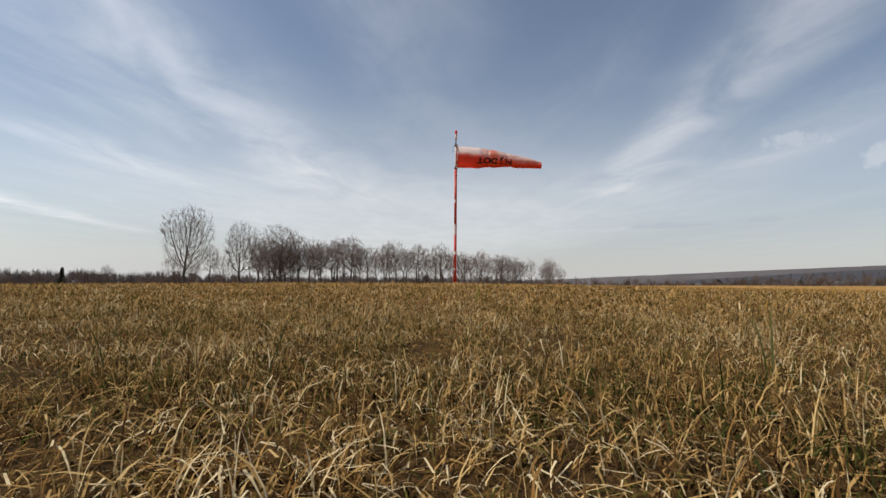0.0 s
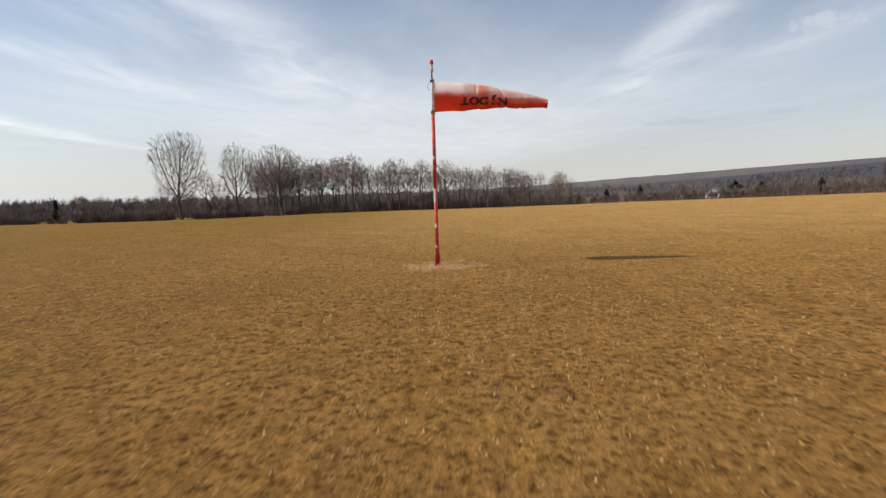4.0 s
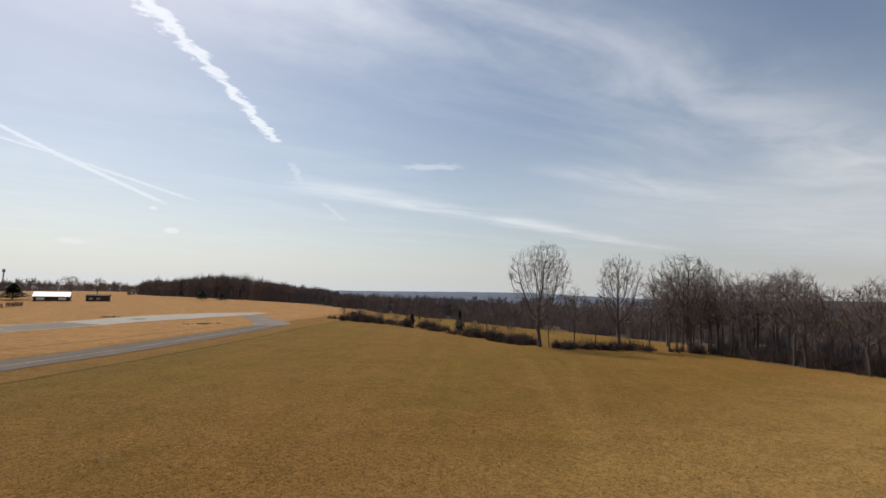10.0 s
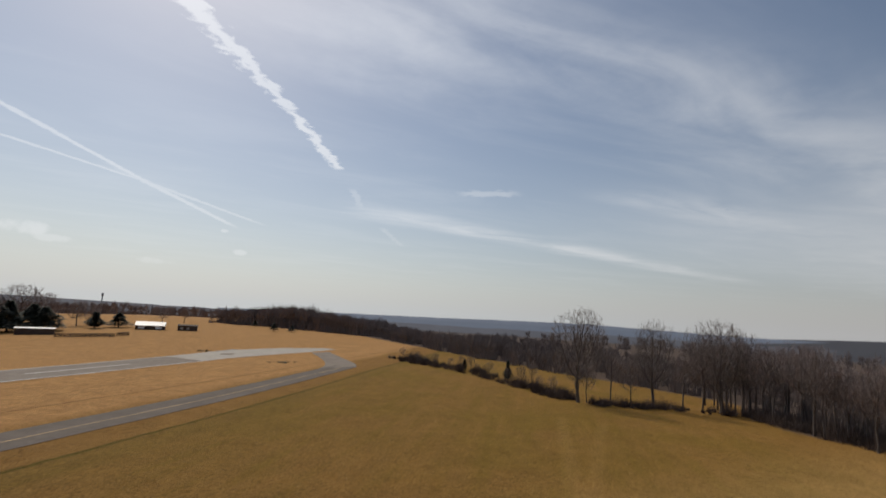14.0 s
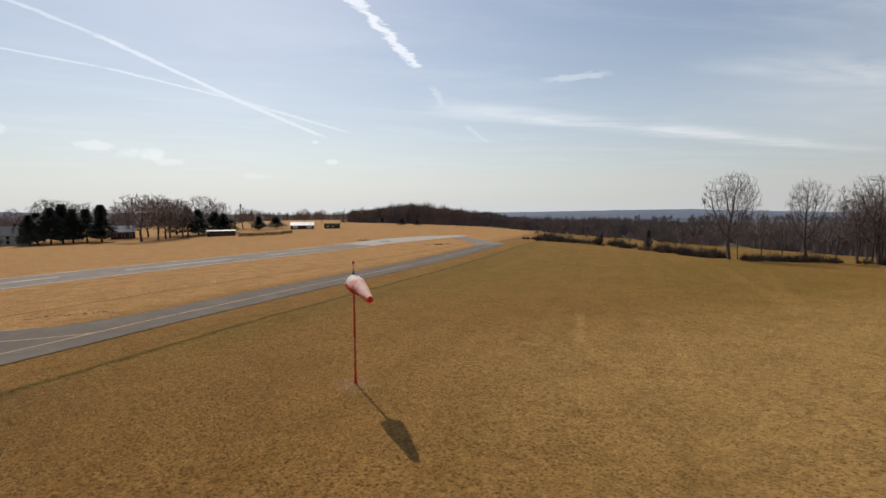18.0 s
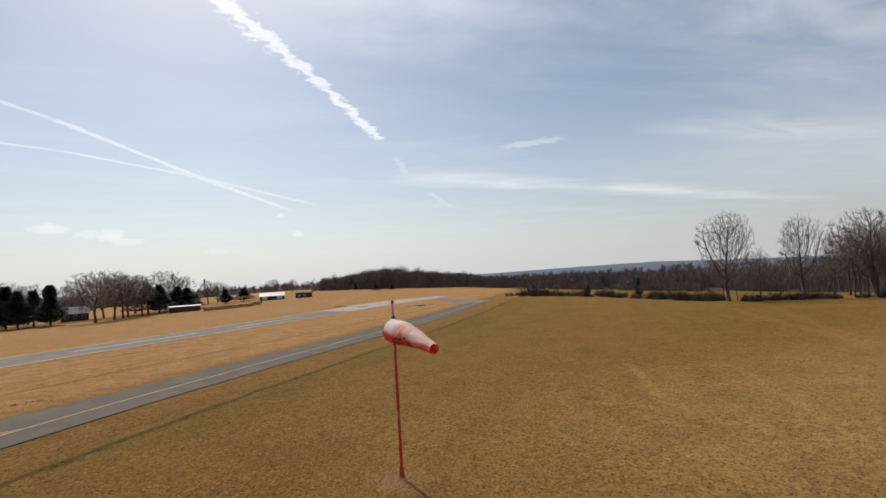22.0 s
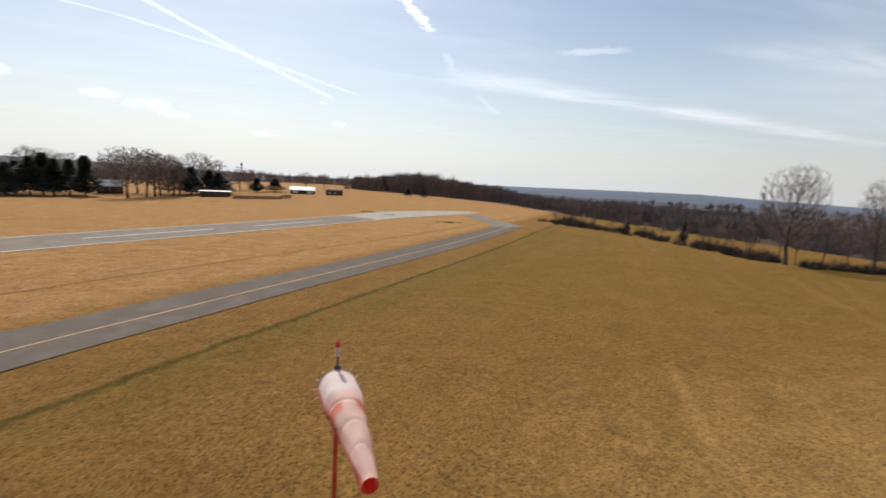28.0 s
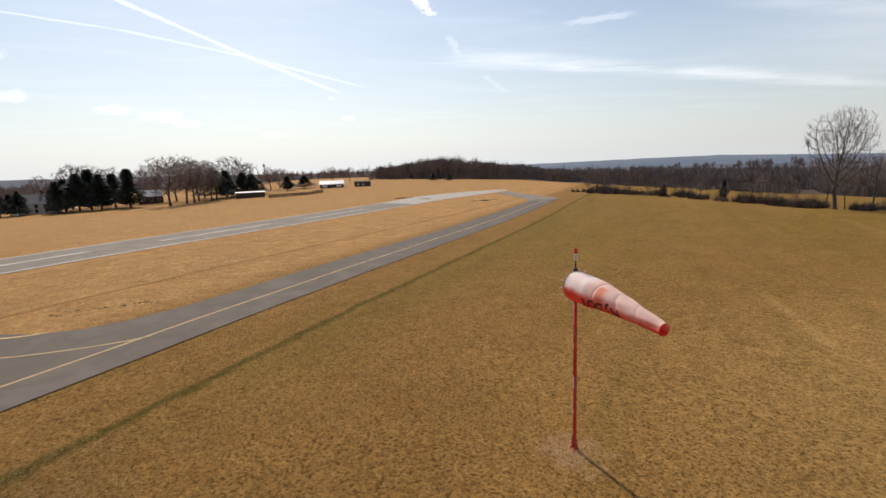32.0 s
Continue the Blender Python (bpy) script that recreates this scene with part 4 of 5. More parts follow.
woods("woods", "distant brown woods at the foot of the hills", scatter(wr, 700, [(-330, 330), (-120, 330), (60, 300), (200, 240), (300, 120), (330, -40)], (110, 160), 7, 11), 90, 0.16, WOODS)
woods("woods", "bare woods covering the hillside", scatter(wr, 520, [(330, 640), (560, 520), (720, 330), (760, 100)], (420, 420), 9, 15), 50, 0.45, HILLWOOD)


def hedge_spots():
    out = []
    line = [(-140, 101), (-118, 102), (-98, 103), (-79, 101), (-64, 97.5), (-52, 94.5), (-45.5, 101), (-41, 112), (-34, 124)]
    for x, y, z, h in scatter(wr, 520, line, (1.5, 5.5), 1.0, 3.4):
        k = noise.noise((x * 0.13, y * 0.13, 4.0))
        if k < -0.05 and x > -112 and wr.random() < 0.8:
            continue
        h *= 0.75 + 1.5 * max(k, -0.25)
        out.append((x, y, z, h * (1.5 if wr.random() < 0.14 else 1)))
    return out


def brush_fans(spots, rng, twigs):
    """Tangled bushes: twigs crossing inside a low uneven dome at each spot."""
    v, f = [], []
    for x, y, z, h in spots:
        wide = h * rng.uniform(0.5, 0.9)
        for _ in range(twigs):
            a, b, c = rng.uniform(0, 2 * math.pi), rng.uniform(0, 2 * math.pi), rng.gauss(0, 0.5)
            u, e = rng.random() ** 0.6, rng.random()
            r = wide * u
            x1, y1, z1 = x + r * math.cos(a), y + r * math.sin(a), z + h * math.sqrt(max(0.05, 1 - u * u)) * (0.25 + 0.75 * e)
            r *= rng.uniform(0.2, 0.8)
            x0, y0, z0 = x + r * math.cos(a + c), y + r * math.sin(a + c), z - 0.1 + (z1 - z) * rng.uniform(0, 0.5)
            cx, cy = 0.035 * math.cos(b), 0.035 * math.sin(b)
            n = len(v)
            v += [(x0 - cx, y0 - cy, z0), (x0 + cx, y0 + cy, z0), (x1, y1, z1)]
            f.append((n, n + 1, n + 2))
    return v, f


under = [(x, y, z, h) for x, y, z, h in scatter(wr, 420, [(-34, 127), (-18, 116), (2, 110), (22, 106), (42, 104)], (3, 9), 1.2, 3.6)]
v, f = brush_fans(hedge_spots() + under, wr, 105)
tagged(link("hedgerow_brush", mesh_of("hedgerow_brush", v, f, BRUSH)), "tangled low brown hedgerow brush", "brush", kind="stuff")


def shrub_mesh(seed, h):
    v, f = brush_fans([(0, 0, 0, h)], random.Random(seed), 420)
    return mesh_of("shrub_twigs", v, f, BRUSH)


SHRUBS = [shrub_mesh(s, 2.6) for s in (1, 2, 3)]
for i, (x, y, s) in enumerate(((-128, 98.5, 1.0), (-122, 100, 1.25), (-117, 100.5, 1.1), (-100, 102.5, 1.4), (-74, 100.5, 1.15), (-70, 99.5, 0.9), (-63, 97.5, 1.2), (-33, 122, 1.1), (-57, 96, 0.8), (-48, 98.5, 0.9), (-111, 101.5, 0.9), (-90, 103, 0.9))):
    plant("shrub", [SHRUBS[i % 3]], x, y, i * 67, (s, s, s), "bare brown shrub in the hedgerow", "shrub", "hedgerow shrubs", ("bare_crown",))


# ---- evergreens ----
def conifer(seed, h, width, bare):
    """Trunk and a crown of drooping needle sprays."""
    r = random.Random(seed)
    tv, tf = tubes([((0, 0, -0.2), (0, 0, h * 0.55), h * 0.02, h * 0.012), ((0, 0, h * 0.55), (0, 0, h), h * 0.012, 0.01)], 7)
    v, f = [], []
    for _ in range(2400):
        k, a0 = r.random() ** 0.8, r.uniform(0, 6.28)
        z = h * (bare + (1 - bare) * k)
        reach = width * min((1 - k) ** 0.8, 0.35 + 3 * k) * r.random() ** 0.5 * (1 + 0.24 * math.sin(13 * k + seed) + 0.26 * math.sin(2 * a0 + 9 * k + seed)) + 0.12
        ca, sa = math.cos(a0), math.sin(a0)
        ln, wd = r.uniform(0.5, 1.0) * h * 0.075, r.uniform(0.25, 0.5) * h * 0.05
        x, y = reach * ca, reach * sa
        n = len(v)
        dz = -0.30 * reach
        v += [(x - ca * ln, y - sa * ln, z + dz + 0.1 * ln), (x - sa * wd, y + ca * wd, z + dz - r.uniform(0, 0.3) * ln), (x + sa * wd, y - ca * wd, z + dz - r.uniform(0, 0.3) * ln), (x + ca * ln * 0.7, y + sa * ln * 0.7, z + dz + r.uniform(-0.2, 0.35) * ln)]
        f += [(n, n + 1, n + 3), (n, n + 3, n + 2)]
    return mesh_of("conifer_trunk", tv, tf, BARK, True), mesh_of("conifer_needles", v, f, NEEDLE)


CONES = [conifer(5, 10, 3.6, 0.14), conifer(6, 10, 4.4, 0.18), conifer(9, 10, 2.6, 0.12)]
EYE = (12.8, -9.3)


def off(az, dist):
    """A place at a compass angle (degrees, counted to the left of +y) and distance from the final hover."""
    return EYE[0] - math.sin(radians(az)) * dist, EYE[1] + math.cos(radians(az)) * dist


for i, (x, y, h, w) in enumerate(((-82.4, 105.6, 5.4, 0.62), (-104, 107, 3.4, 1.0), (-130, 103, 2.6, 0.9))):
    s = h / 10
    plant("red_cedar", CONES[2], x, y, i * 50, (s * w * 1.3, s * w * 1.3, s), "dark narrow cedar in the hedgerow", "tree", "hedgerow cedars")
PINE_LABEL = "dark evergreen tree near the farm houses"
for i, (az, d, h, w) in enumerate(((106.2, 236, 12, 0.95), (104.6, 240, 14.5, 1), (103.7, 243, 16, 1.1), (102.9, 240, 14, 1.1), (101.8, 244, 14, 1.0), (100.6, 238, 15.5, 1.05), (105.6, 246, 12.5, 1.1), (110.2, 240, 8.5, 1), (109.5, 242, 8, 1), (108.9, 241, 9, 1), (92.9, 252, 13, 1.2), (91.9, 256, 12.5, 1.3), (90.3, 262, 11, 1.5), (89.4, 260, 10, 1.6), (85.8, 275, 7.5, 1.6), (84.0, 282, 7, 1.7), (111.0, 238, 9, 1.1))):
    x, y = off(az, d)
    s = h / 10
    plant("pine_tree", CONES[i % 3], x, y, i * 41, (s * w * 1.3, s * w * 1.3, s), PINE_LABEL, "tree", "farm evergreens")
FARM = [bare_tree_mesh("farm", 70 + i, 11.0, st, cr, 0.60, 0.05, 620, 0.44, 0.22, 3, 0.026, 5, PLUM) for i, (st, cr) in enumerate(((0.20, 0.38), (0.24, 0.34), (0.18, 0.42)))]
for i, (az, d, h) in enumerate(((97.2, 228, 20), (95.7, 238, 19), (95.0, 240, 18), (94.6, 246, 18), (93.4, 243, 17), (96.6, 262, 18), (98.3, 264, 17), (105.1, 262, 18), (103.9, 266, 18), (102.2, 268, 17), (107.2, 258, 14), (91.4, 276, 19), (90.0, 280, 16), (87.5, 290, 12), (86.6, 296, 11), (81.0, 330, 10), (79.1, 335, 9), (99.5, 270, 15), (94.0, 270, 16))):
    x, y = off(az, d)
    s = h / 11
    plant("farm_tree", FARM[i % 3], x, y, i * 73, (s * 1.1, s * 1.1, s), "bare spreading tree on the dry grass by the farm", "tree", "farm trees")
for i, (az, d, h) in enumerate(((69.8, 300, 5), (68.0, 300, 4), (72.2, 330, 4))):
    x, y = off(az, d)
    plant("cedar_bush", CONES[1], x, y, i * 60, (h / 10 * 1.3, h / 10 * 1.3, h / 10), "small dark evergreen bush on the dry rise", "bush")
for i, (x, y, h, w) in enumerate(((150, 190, 8, 2.0), (190, 205, 9, 2.2), (120, 240, 8, 1.6), (165, 230, 9, 2.4), (215, 180, 10, 2.0), (90, 210, 7, 1.6), (235, 165, 11, 1.8), (250, 170, 12, 1.7), (262, 150, 12, 1.8), (240, 140, 11, 1.6), (175, 150, 5, 1.5), (275, 165, 12, 1.7), (200, 130, 7, 1.6))):
    s = h / 10
    plant("pine_tree", CONES[(i + 1) % 3], x, y, i * 31, (s * w * 0.6, s * w * 0.6, s * 0.8), "dark evergreen on the brown slope beyond the field", "tree", "slope evergreens")


# ---- farm buildings ----
def gable_roof(length, width, z, rise, over=0.3, thick=0.12):
    """Two roof slabs over a body along x."""
    out = []
    for s in (-1, 1):
        bm = bmesh.new()
        y0, y1 = 0.0, s * (width / 2 + over)
        drop = rise * (width / 2 + over) / (width / 2)
        ps = [(-length / 2 - over, y0, z + rise), (length / 2 + over, y0, z + rise), (length / 2 + over, y1, z + rise - drop), (-length / 2 - over, y1, z + rise - drop)]
        lo = [bm.verts.new(p) for p in ps]
        hi = [bm.verts.new((p[0], p[1], p[2] + thick)) for p in ps]
        bm.faces.new(hi)
        bm.faces.new(lo[::-1])
        for i in range(4):
            bm.faces.new((lo[i], lo[(i + 1) % 4], hi[(i + 1) % 4], hi[i]))
        bmesh.ops.recalc_face_normals(bm, faces=bm.faces)
        out.append(bm)
    return out


def gable_body(length, width, z, rise):
    bm = bmesh.new()
    pts = [(-width / 2, -0.4), (width / 2, -0.4), (width / 2, z), (0, z + rise), (-width / 2, z)]
    ends = [[bm.verts.new((x, y, zz)) for y, zz in pts] for x in (-length / 2, length / 2)]
    bm.faces.new(ends[0])
    bm.faces.new(ends[1][::-1])
    for i in range(5):
        bm.faces.new((ends[0][i], ends[0][(i + 1) % 5], ends[1][(i + 1) % 5], ends[1][i]))
    bmesh.ops.recalc_face_normals(bm, faces=bm.faces)
    return bm


def house(name, at, rz, length, width, z, rise, wall, roof, label, category, windows=(), chimney=False):
    h = tagged(empty(name, (*at, gz(*at)), rz), label, category)
    part("wall", gable_body(length, width, z, rise), wall, h)
    for bm in gable_roof(length, width, z, rise):
        part("roof", bm, roof, h)
    for x, y, zz, w, hh in windows:
        win = part("window", boxed(x, y, zz, w + 0.16, 0.12, hh + 0.16, bevel=0.02), SIDING, h)
        part("pane", boxed(x, y + 0.05 * (1 if y > 0 else -1), zz, w, 0.06, hh), GLASS, win)
    if chimney:
        part("chimney", boxed(length * 0.2, 0.3, z + rise + 0.4, 0.7, 0.7, 1.6, bevel=0.03), REDBOARD, h)
    return h


def facing(at):
    """Turn that sets a building's long side towards the field."""
    return math.degrees(math.atan2(EYE[1] - at[1], EYE[0] - at[0])) + 90


barn_at = (-257, 33)
barn = house("open_barn", barn_at, facing(barn_at), 12.0, 6.5, 1.9, 1.6, BOARD, TIN, "long dark barn with a bright pale metal roof", "barn")
for x in (-3.6, 3.6):
    part("doorway_panel", boxed(x, -3.31, 0.9, 2.6, 0.12, 1.2, bevel=0.03), SIDING, barn, "pale sliding panel")
for x in (-5.8, -2.0, 2.0, 5.8):
    part("post", boxed(x, -3.34, 0.9, 0.25, 0.2, 2.0, bevel=0.02), BOARD, barn)
shed_at = (-253, 48.5)
shed = house("run_in_shed", shed_at, facing(shed_at), 8.4, 4.0, 2.3, 0.4, BOARD, BOARD, "small dark wooden shed with an open front", "shed")
for x in (-2.4, 0.3, 2.2):
    part("opening_panel", boxed(x, -2.06, 1.0, 1.3, 0.1, 0.9, bevel=0.03), STEEL if x < 1 else BOARD, shed, "pale boarded panel")
low_at = off(89.6, 243)
low = house("low_barn", low_at, facing(low_at), 12, 5, 2.3, 0.3, BOARD, TIN, "low dark farm building with a pale roof", "barn")
house_at = off(107.7, 248)
house("farmhouse", house_at, facing(house_at) + 20, 13, 8, 3.9, 3.4, SIDING, SHINGLE, "white sided farmhouse with a grey roof", "house",
      [(x, -4.05, zz, 1.0, 1.4) for x in (-4.6, -1.6, 1.6, 4.6) for zz in (1.3, 3.1)], True)
red_at = off(98.8, 262)
house("farmhouse", red_at, facing(red_at), 9.5, 7, 3.2, 2.6, REDBOARD, TIN, "dark red house with a pale metal roof", "house", [(x, -4.05, 1.6, 1.1, 1.3) for x in (-3, 0, 3)], True)
white_at = (104, 148)
house("farmhouse", white_at, 30, 7, 5, 2.4, 1.5, SIDING, SHINGLE, "small white house below the wooded hill", "house", [(x, -4.05, 1.6, 1.0, 1.3) for x in (-3, 0, 3)])


def board_fence(p0, p1, posts):
    f = tagged(empty("board_fence", (*p0, gz(*p0))), "long dark board fence in the pasture", "fence")
    pts = [(p0[0] + (p1[0] - p0[0]) * i / posts, p0[1] + (p1[1] - p0[1]) * i / posts) for i in range(posts + 1)]
    z0 = gz(*p0)
    for x, y in pts:
        part("post", boxed(x - p0[0], y - p0[1], gz(x, y) - z0 + 0.65, 0.16, 0.16, 1.5, bevel=0.02), BOARD, f)
    for a, b in zip(pts, pts[1:]):
        for h in (0.35, 0.7, 1.05, 1.4):
            va = (a[0] - p0[0], a[1] - p0[1], gz(*a) - z0 + h)
            vb = (b[0] - p0[0], b[1] - p0[1], gz(*b) - z0 + h)
            part("rail", pipe([va, vb], 0.13, 4), BOARD, f)


board_fence(off(87.8, 228), off(83.1, 230), 12)
board_fence(off(83.1, 236), off(82.1, 238), 5)
# a slim mast far behind the farm
mast_at = off(88.0, 560)
mast = tagged(empty("radio_mast", (*mast_at, gz(*mast_at))), "slim grey mast rising over distant trees", "mast")
part("mast_tube", lathe([(0.7, 0), (0.4, 20)], 8), STEEL, mast)
part("antenna_head", lathe([(1.0, 17), (1.0, 19.5)], 8), STEEL, mast)


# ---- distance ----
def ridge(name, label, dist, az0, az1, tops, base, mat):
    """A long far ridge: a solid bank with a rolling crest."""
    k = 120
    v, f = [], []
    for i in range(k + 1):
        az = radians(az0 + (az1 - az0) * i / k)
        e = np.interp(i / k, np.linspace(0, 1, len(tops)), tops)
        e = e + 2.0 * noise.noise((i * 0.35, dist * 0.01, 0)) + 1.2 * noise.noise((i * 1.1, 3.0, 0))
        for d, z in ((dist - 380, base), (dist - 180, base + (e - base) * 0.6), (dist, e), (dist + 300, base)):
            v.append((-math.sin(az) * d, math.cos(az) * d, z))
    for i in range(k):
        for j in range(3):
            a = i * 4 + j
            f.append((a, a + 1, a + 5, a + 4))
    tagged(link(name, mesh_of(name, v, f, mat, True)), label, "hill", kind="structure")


# the ridge and the plain wear haze as base colour
ridge("backdrop_ridge", "long wooded ridge on the horizon, coloured blue for haze", 3400, 16, 80, [-26, -27, -18, -3, -8, -16, -19, -22, -27], -75, HAZE)
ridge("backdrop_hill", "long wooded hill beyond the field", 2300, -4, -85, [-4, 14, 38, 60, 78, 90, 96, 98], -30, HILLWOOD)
ridge("backdrop_plain", "low wooded plain on the horizon with haze in its colour", 1500, 14, 130, [-22, -22, -21, -22, -18, -8, -1, 7, 11, 12], -75, MIDHAZE)


# ---- small things in the field ----
def clods(name, label, spots, size, mat, cat):
    r = random.Random(len(spots) * 3 + 1)
    bm = bmesh.new()
    for x, y in spots:
        s = size * r.uniform(0.5, 1.3)
        bmesh.ops.create_icosphere(bm, subdivisions=1, radius=s, matrix=pose(x, y, gz(x, y), 0, 0, r.uniform(0, 90)) @ Matrix.Diagonal((r.uniform(0.8, 1.8), r.uniform(0.7, 1.2), r.uniform(0.25, 0.5), 1)))
    for vv in bm.verts:
        vv.co += Vector((r.uniform(-1, 1), r.uniform(-1, 1), r.uniform(-1, 1))) * size * 0.2
    tagged(part(name, bm, mat, None), label, cat, kind="stuff")


sr = random.Random(5)
clods("soil_mound", "dark heap of soil beside the runway end", [(-127 + sr.gauss(0, 1.6), 58.5 + sr.gauss(0, 1.6)) for _ in range(26)], 0.45, SOIL, "soil")
clods("soil_patch", "pale scattered turf litter between taxiway and runway", [(-47.4 + sr.gauss(0, 0.6) - 0.32 * q, -13.3 + sr.gauss(0, 0.4) + 0.95 * q) for q in np.linspace(-4, 4, 60)], 0.09, STRAWPALE, "stones")
clods("soil_patch", "dark turf scars between taxiway and runway", [(-30.6 + sr.gauss(0, 0.3) - 1.6 * max(0, k - 0.6), -23 + 7 * k + sr.gauss(0, 0.4)) for k in np.linspace(0, 1, 46)], 0.10, SOIL, "soil")
clods("soil_mound", "dark heap of soil beyond the runway", [(-163.8 + sr.gauss(0, 1.5), 43.6 + sr.gauss(0, 1.5)) for _ in range(22)], 0.40, SOIL, "soil")
stake = tagged(empty("survey_stake", (18.2, 40.2, gz(18.2, 40.2))), "thin grey stake standing in the dry grass", "stake")
part("stake_rod", lathe([(0.018, -0.1), (0.014, 1.45)], 8), STEEL, stake)
clods("soil_mound", "small dark clod of turf by the stake", [(17.6 + sr.gauss(0, 0.12), 40.0 + sr.gauss(0, 0.12)) for _ in range(6)], 0.14, SOIL, "soil")


# ---- grass ----
STRAW = [(0.0, (0.034, 0.050, 0.012)), (0.07, (0.072, 0.088, 0.020)), (0.15, (0.165, 0.132, 0.034)), (0.24, (0.085, 0.044, 0.017)), (0.42, (0.31, 0.170, 0.056)), (0.58, (0.54, 0.345, 0.128)), (0.78, (0.70, 0.490, 0.215)), (0.92, (0.88, 0.72, 0.43))]
BLADE = blade_material("grass_blades", STRAW, 0.2, 0.8)


def blades(rng, x, y, h, w, bend_by, segs, flat=0.0):
    """Tapered, bent blades rooted at x, y: vertices and triangles."""
    n = len(x)
    z = ground(x, y) + flat * rng.uniform(0.004, 0.034, n)
    tilt = flat * rng.normal(1.38, 0.22, n)
    a = rng.uniform(0, 2 * np.pi, n)
    lean = bend_by * rng.uniform(0.2, 1.6, n)
    side = np.stack([-np.sin(a), np.cos(a), np.zeros(n)], 1) * w[:, None]
    out = np.stack([np.cos(a), np.sin(a), np.zeros(n)], 1)
    rows = []
    for k in range(segs + 1):
        s = k / segs
        th = lean * s
        c = np.stack([x, y, z], 1) + out * (h * s * np.sin(tilt + th * 0.75))[:, None] + np.array([0, 0, 1.0]) * (h * s * np.cos(tilt + th) - 0.01 * (1 - flat))[:, None]
        c += flat * np.stack([-np.sin(a), np.cos(a), 0 * a], 1) * (h * s * s * (lean - 0.4) * 0.5)[:, None]
        wd = (1 - s) ** 0.7
        rows += [c - side * wd, c + side * wd] if k < segs else [c]
    v = np.stack(rows, 1)
    per = v.shape[1]
    tri = []
    for k in range(segs):
        b = 2 * k
        tri += [(b, b + 1, b + 2)] + ([(b + 1, b + 3, b + 2)] if k < segs - 1 else [])
    f = (np.arange(n)[:, None, None] * per + np.array(tri)[None]).reshape(-1, 3)
    return v.reshape(-1, 3), f


def sow(name, label, count, place_fn, h, w, bend_by, segs, seed, mat, flat=0.0):
    rng = np.random.default_rng(seed)
    x, y = place_fn(rng, count)
    clump = np.array([0.45 * noise.noise((px * 1.7, py * 1.7, 0.0)) + 0.75 * noise.noise((px * 7.5, py * 7.5, 3.0)) for px, py in zip(x, y)])
    keep = rng.random(len(x)) < np.clip(0.85 + 1.0 * clump, 0.4, 1)
    x, y, clump = x[keep], y[keep], clump[keep]
    n = len(x)
    hh = h * rng.uniform(0.45, 1.25, n) * (1 + (0.9 - 0.9 * flat) * clump)
    v, f = blades(rng, x, y, hh, w * rng.uniform(0.6, 1.3, n), bend_by, segs, flat)
    tagged(link(name, mesh_of(name, v, f, mat)), label, "grass", kind="stuff")


def wedge(r0, r1, half):
    def fn(rng, n):
        r = np.sqrt(rng.uniform(r0 * r0, r1 * r1, n))
        a = np.radians(rng.uniform(-half, half, n) + 5.0)
        return -2.35 + r * np.sin(a), -22.0 + r * np.cos(a)
    return fn


# thatch toned down so that its colour stands for shade among the blades
SHADE_THATCH = blade_material("dead_thatch_shade", [(0.0, (0.045, 0.028, 0.012)), (0.3, (0.022, 0.014, 0.007)), (0.6, (0.085, 0.050, 0.022)), (0.85, (0.030, 0.030, 0.010))])
TUFT = blade_material("field_tufts", [(0.0, (0.54, 0.33, 0.110)), (0.3, (0.40, 0.24, 0.072)), (0.55, (0.66, 0.43, 0.165)), (0.8, (0.26, 0.165, 0.050)), (0.92, (0.22, 0.18, 0.050))])
STEM = blade_material("green_stems", [(0.0, (0.055, 0.080, 0.022)), (0.5, (0.12, 0.12, 0.045)), (0.8, (0.22, 0.19, 0.08))])
LITTER = blade_material("trampled_straw", [(0.0, (0.72, 0.47, 0.24)), (0.4, (0.54, 0.34, 0.16)), (0.7, (0.82, 0.58, 0.33))])


def tuft_spots(x0, x1, y0, y1, each, spread):
    """Roots gathered in tufts, thinning out from the middle of the stretch; none where the finer grass stands."""
    def fn(rng, n):
        k = n // each
        cx, cy = rng.normal((x0 + x1) / 2, (x1 - x0) / 3.6, k), rng.normal((y0 + y1) / 2, (y1 - y0) / 3.6, k)
        keep = (np.hypot(cx + 2.35, cy + 22.4) > 4.0) & (cx * TN[0] + cy * TN[1] < 21.5)
        cx, cy = cx[keep], cy[keep]
        return np.repeat(cx, each) + rng.normal(0, spread, len(cx) * each), np.repeat(cy, each) + rng.normal(0, spread, len(cx) * each)
    return fn


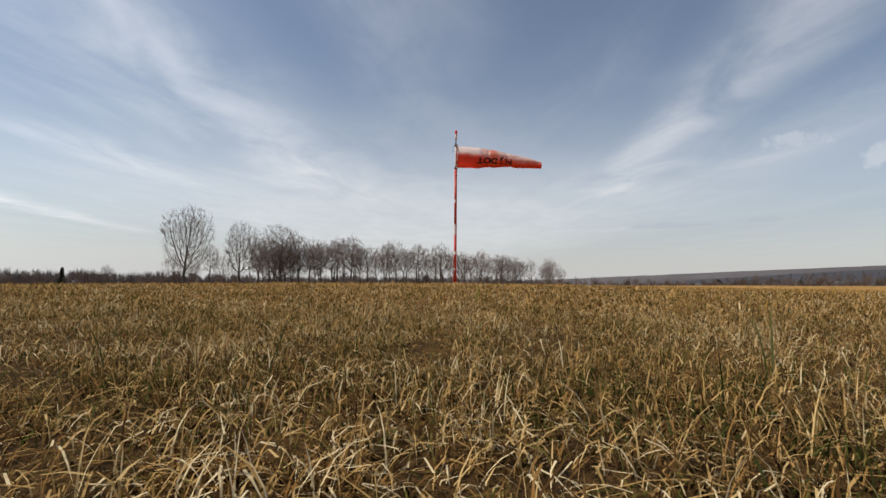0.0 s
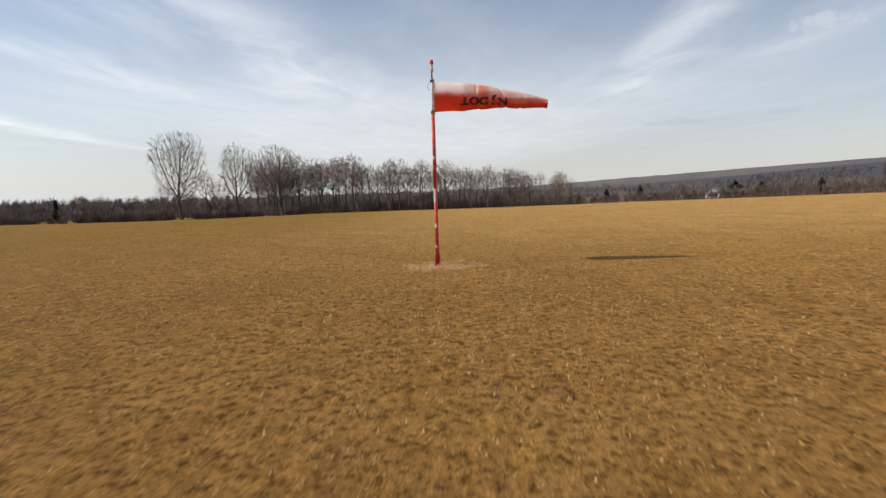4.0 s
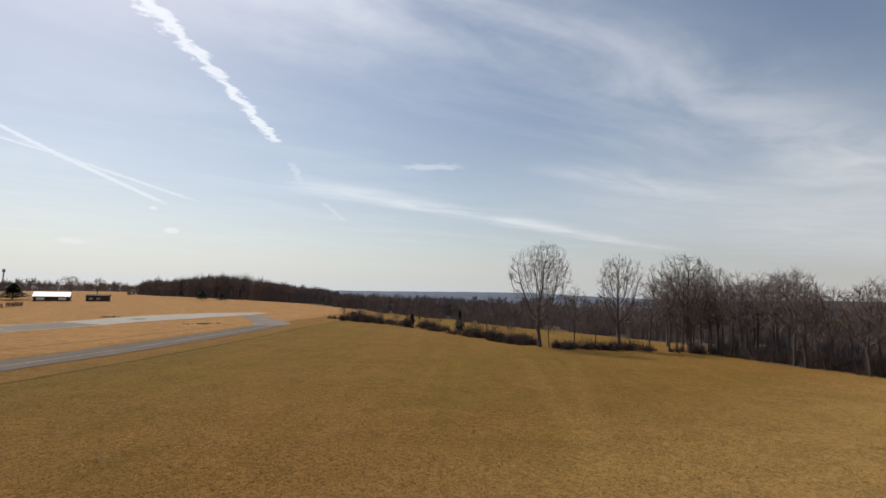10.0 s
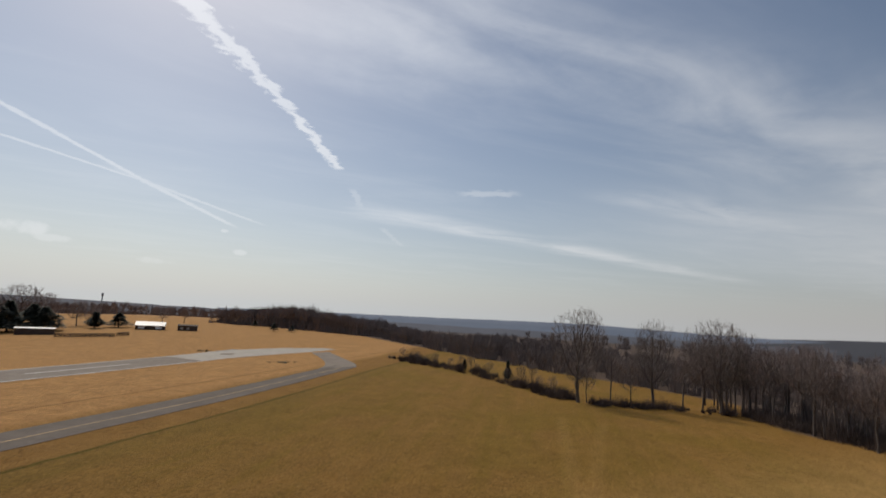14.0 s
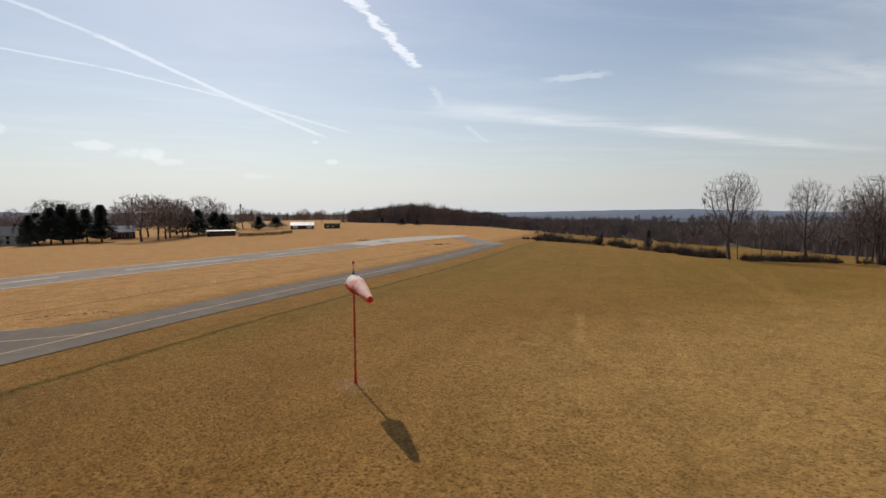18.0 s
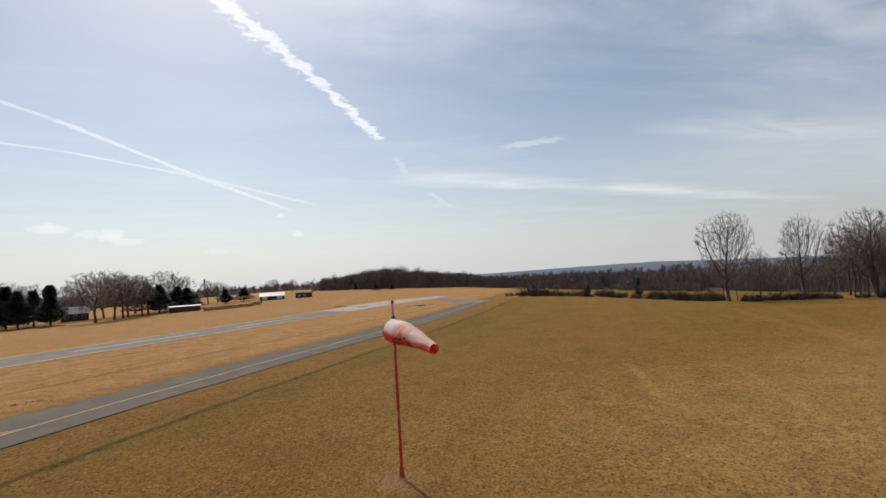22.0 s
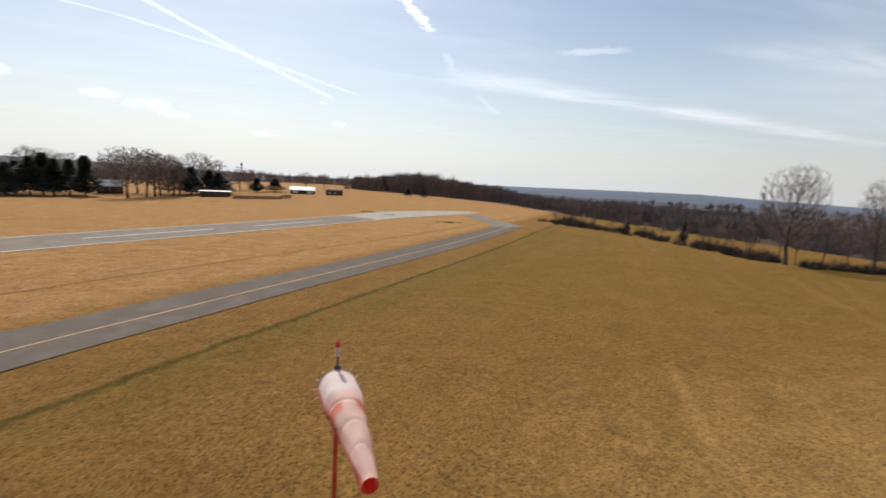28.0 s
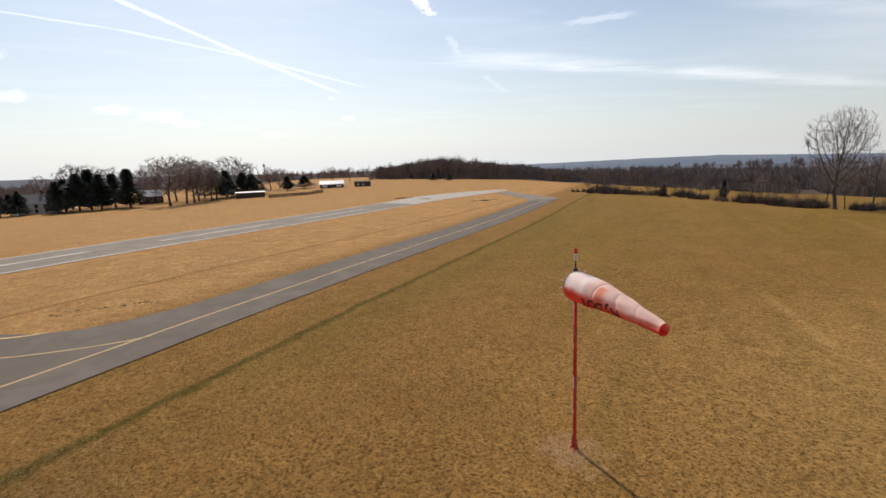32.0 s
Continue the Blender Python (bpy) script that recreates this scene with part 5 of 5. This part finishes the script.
def heap(rng, n):
    cx, cy = rng.normal(0.12, 0.52, 46), rng.normal(-0.22, 0.46, 46)
    k = rng.integers(0, 46, n)
    return cx[k] + rng.normal(0, 0.15, n), cy[k] + rng.normal(0, 0.13, n)


sow("near_grass", "dry straw and green grass blades close by", 70000, wedge(0.25, 2.8, 52), 0.044, 0.0014, 1.5, 3, 1, BLADE)
sow("near_grass", "pale bent dead straws standing in the grass", 42000, wedge(0.3, 3.2, 52), 0.075, 0.0011, 2.4, 4, 5, BLADE)
sow("near_straw", "dead straws lying flat on the thatch close by", 46000, wedge(0.28, 3.4, 52), 0.060, 0.0012, 0.9, 3, 21, BLADE, 1.0)
sow("near_straw", "dead straws lying flat on the thatch further off", 46000, wedge(3.2, 9.0, 50), 0.100, 0.0030, 0.8, 2, 23, BLADE, 1.0)
sow("near_stem", "a few tall green stems rising from the grass", 34, wedge(0.5, 2.2, 46), 0.130, 0.0028, 0.7, 4, 24, STEM)
sow("near_thatch", "dead thatch close to the soil, coloured dark as shade", 34000, wedge(0.3, 1.4, 50), 0.022, 0.0030, 2.3, 2, 22, SHADE_THATCH)
sow("near_thatch", "matted dead thatch under the grass, coloured dark as shade", 120000, wedge(0.38, 3.4, 50), 0.026, 0.0036, 2.2, 2, 6, SHADE_THATCH)
sow("near_grass", "dry straw and green grass blades in the field", 120000, wedge(2.7, 6.5, 50), 0.052, 0.0024, 1.9, 2, 2, BLADE)
sow("near_thatch", "matted thatch between the tufts, coloured dark as shade", 60000, wedge(3.2, 10.0, 50), 0.033, 0.008, 2.2, 2, 7, SHADE_THATCH)
sow("near_grass", "short dry grass blades further off", 90000, wedge(6.3, 22, 46), 0.052, 0.0058, 1.7, 2, 3, BLADE)
sow("field_grass", "short dry grass tufts round the windsock", 300000, tuft_spots(-24, 34, -26, 44, 6, 0.07), 0.075, 0.012, 1.5, 1, 4, TUFT)
sow("field_grass", "mown dry grass tufts across the open field", 200000, tuft_spots(-75, 60, -20, 100, 5, 0.09), 0.09, 0.022, 1.4, 1, 14, TUFT)
sow("straw_litter", "pale trampled straw lying round the pole foot", 11000, heap, 0.09, 0.009, 2.4, 3, 9, LITTER)
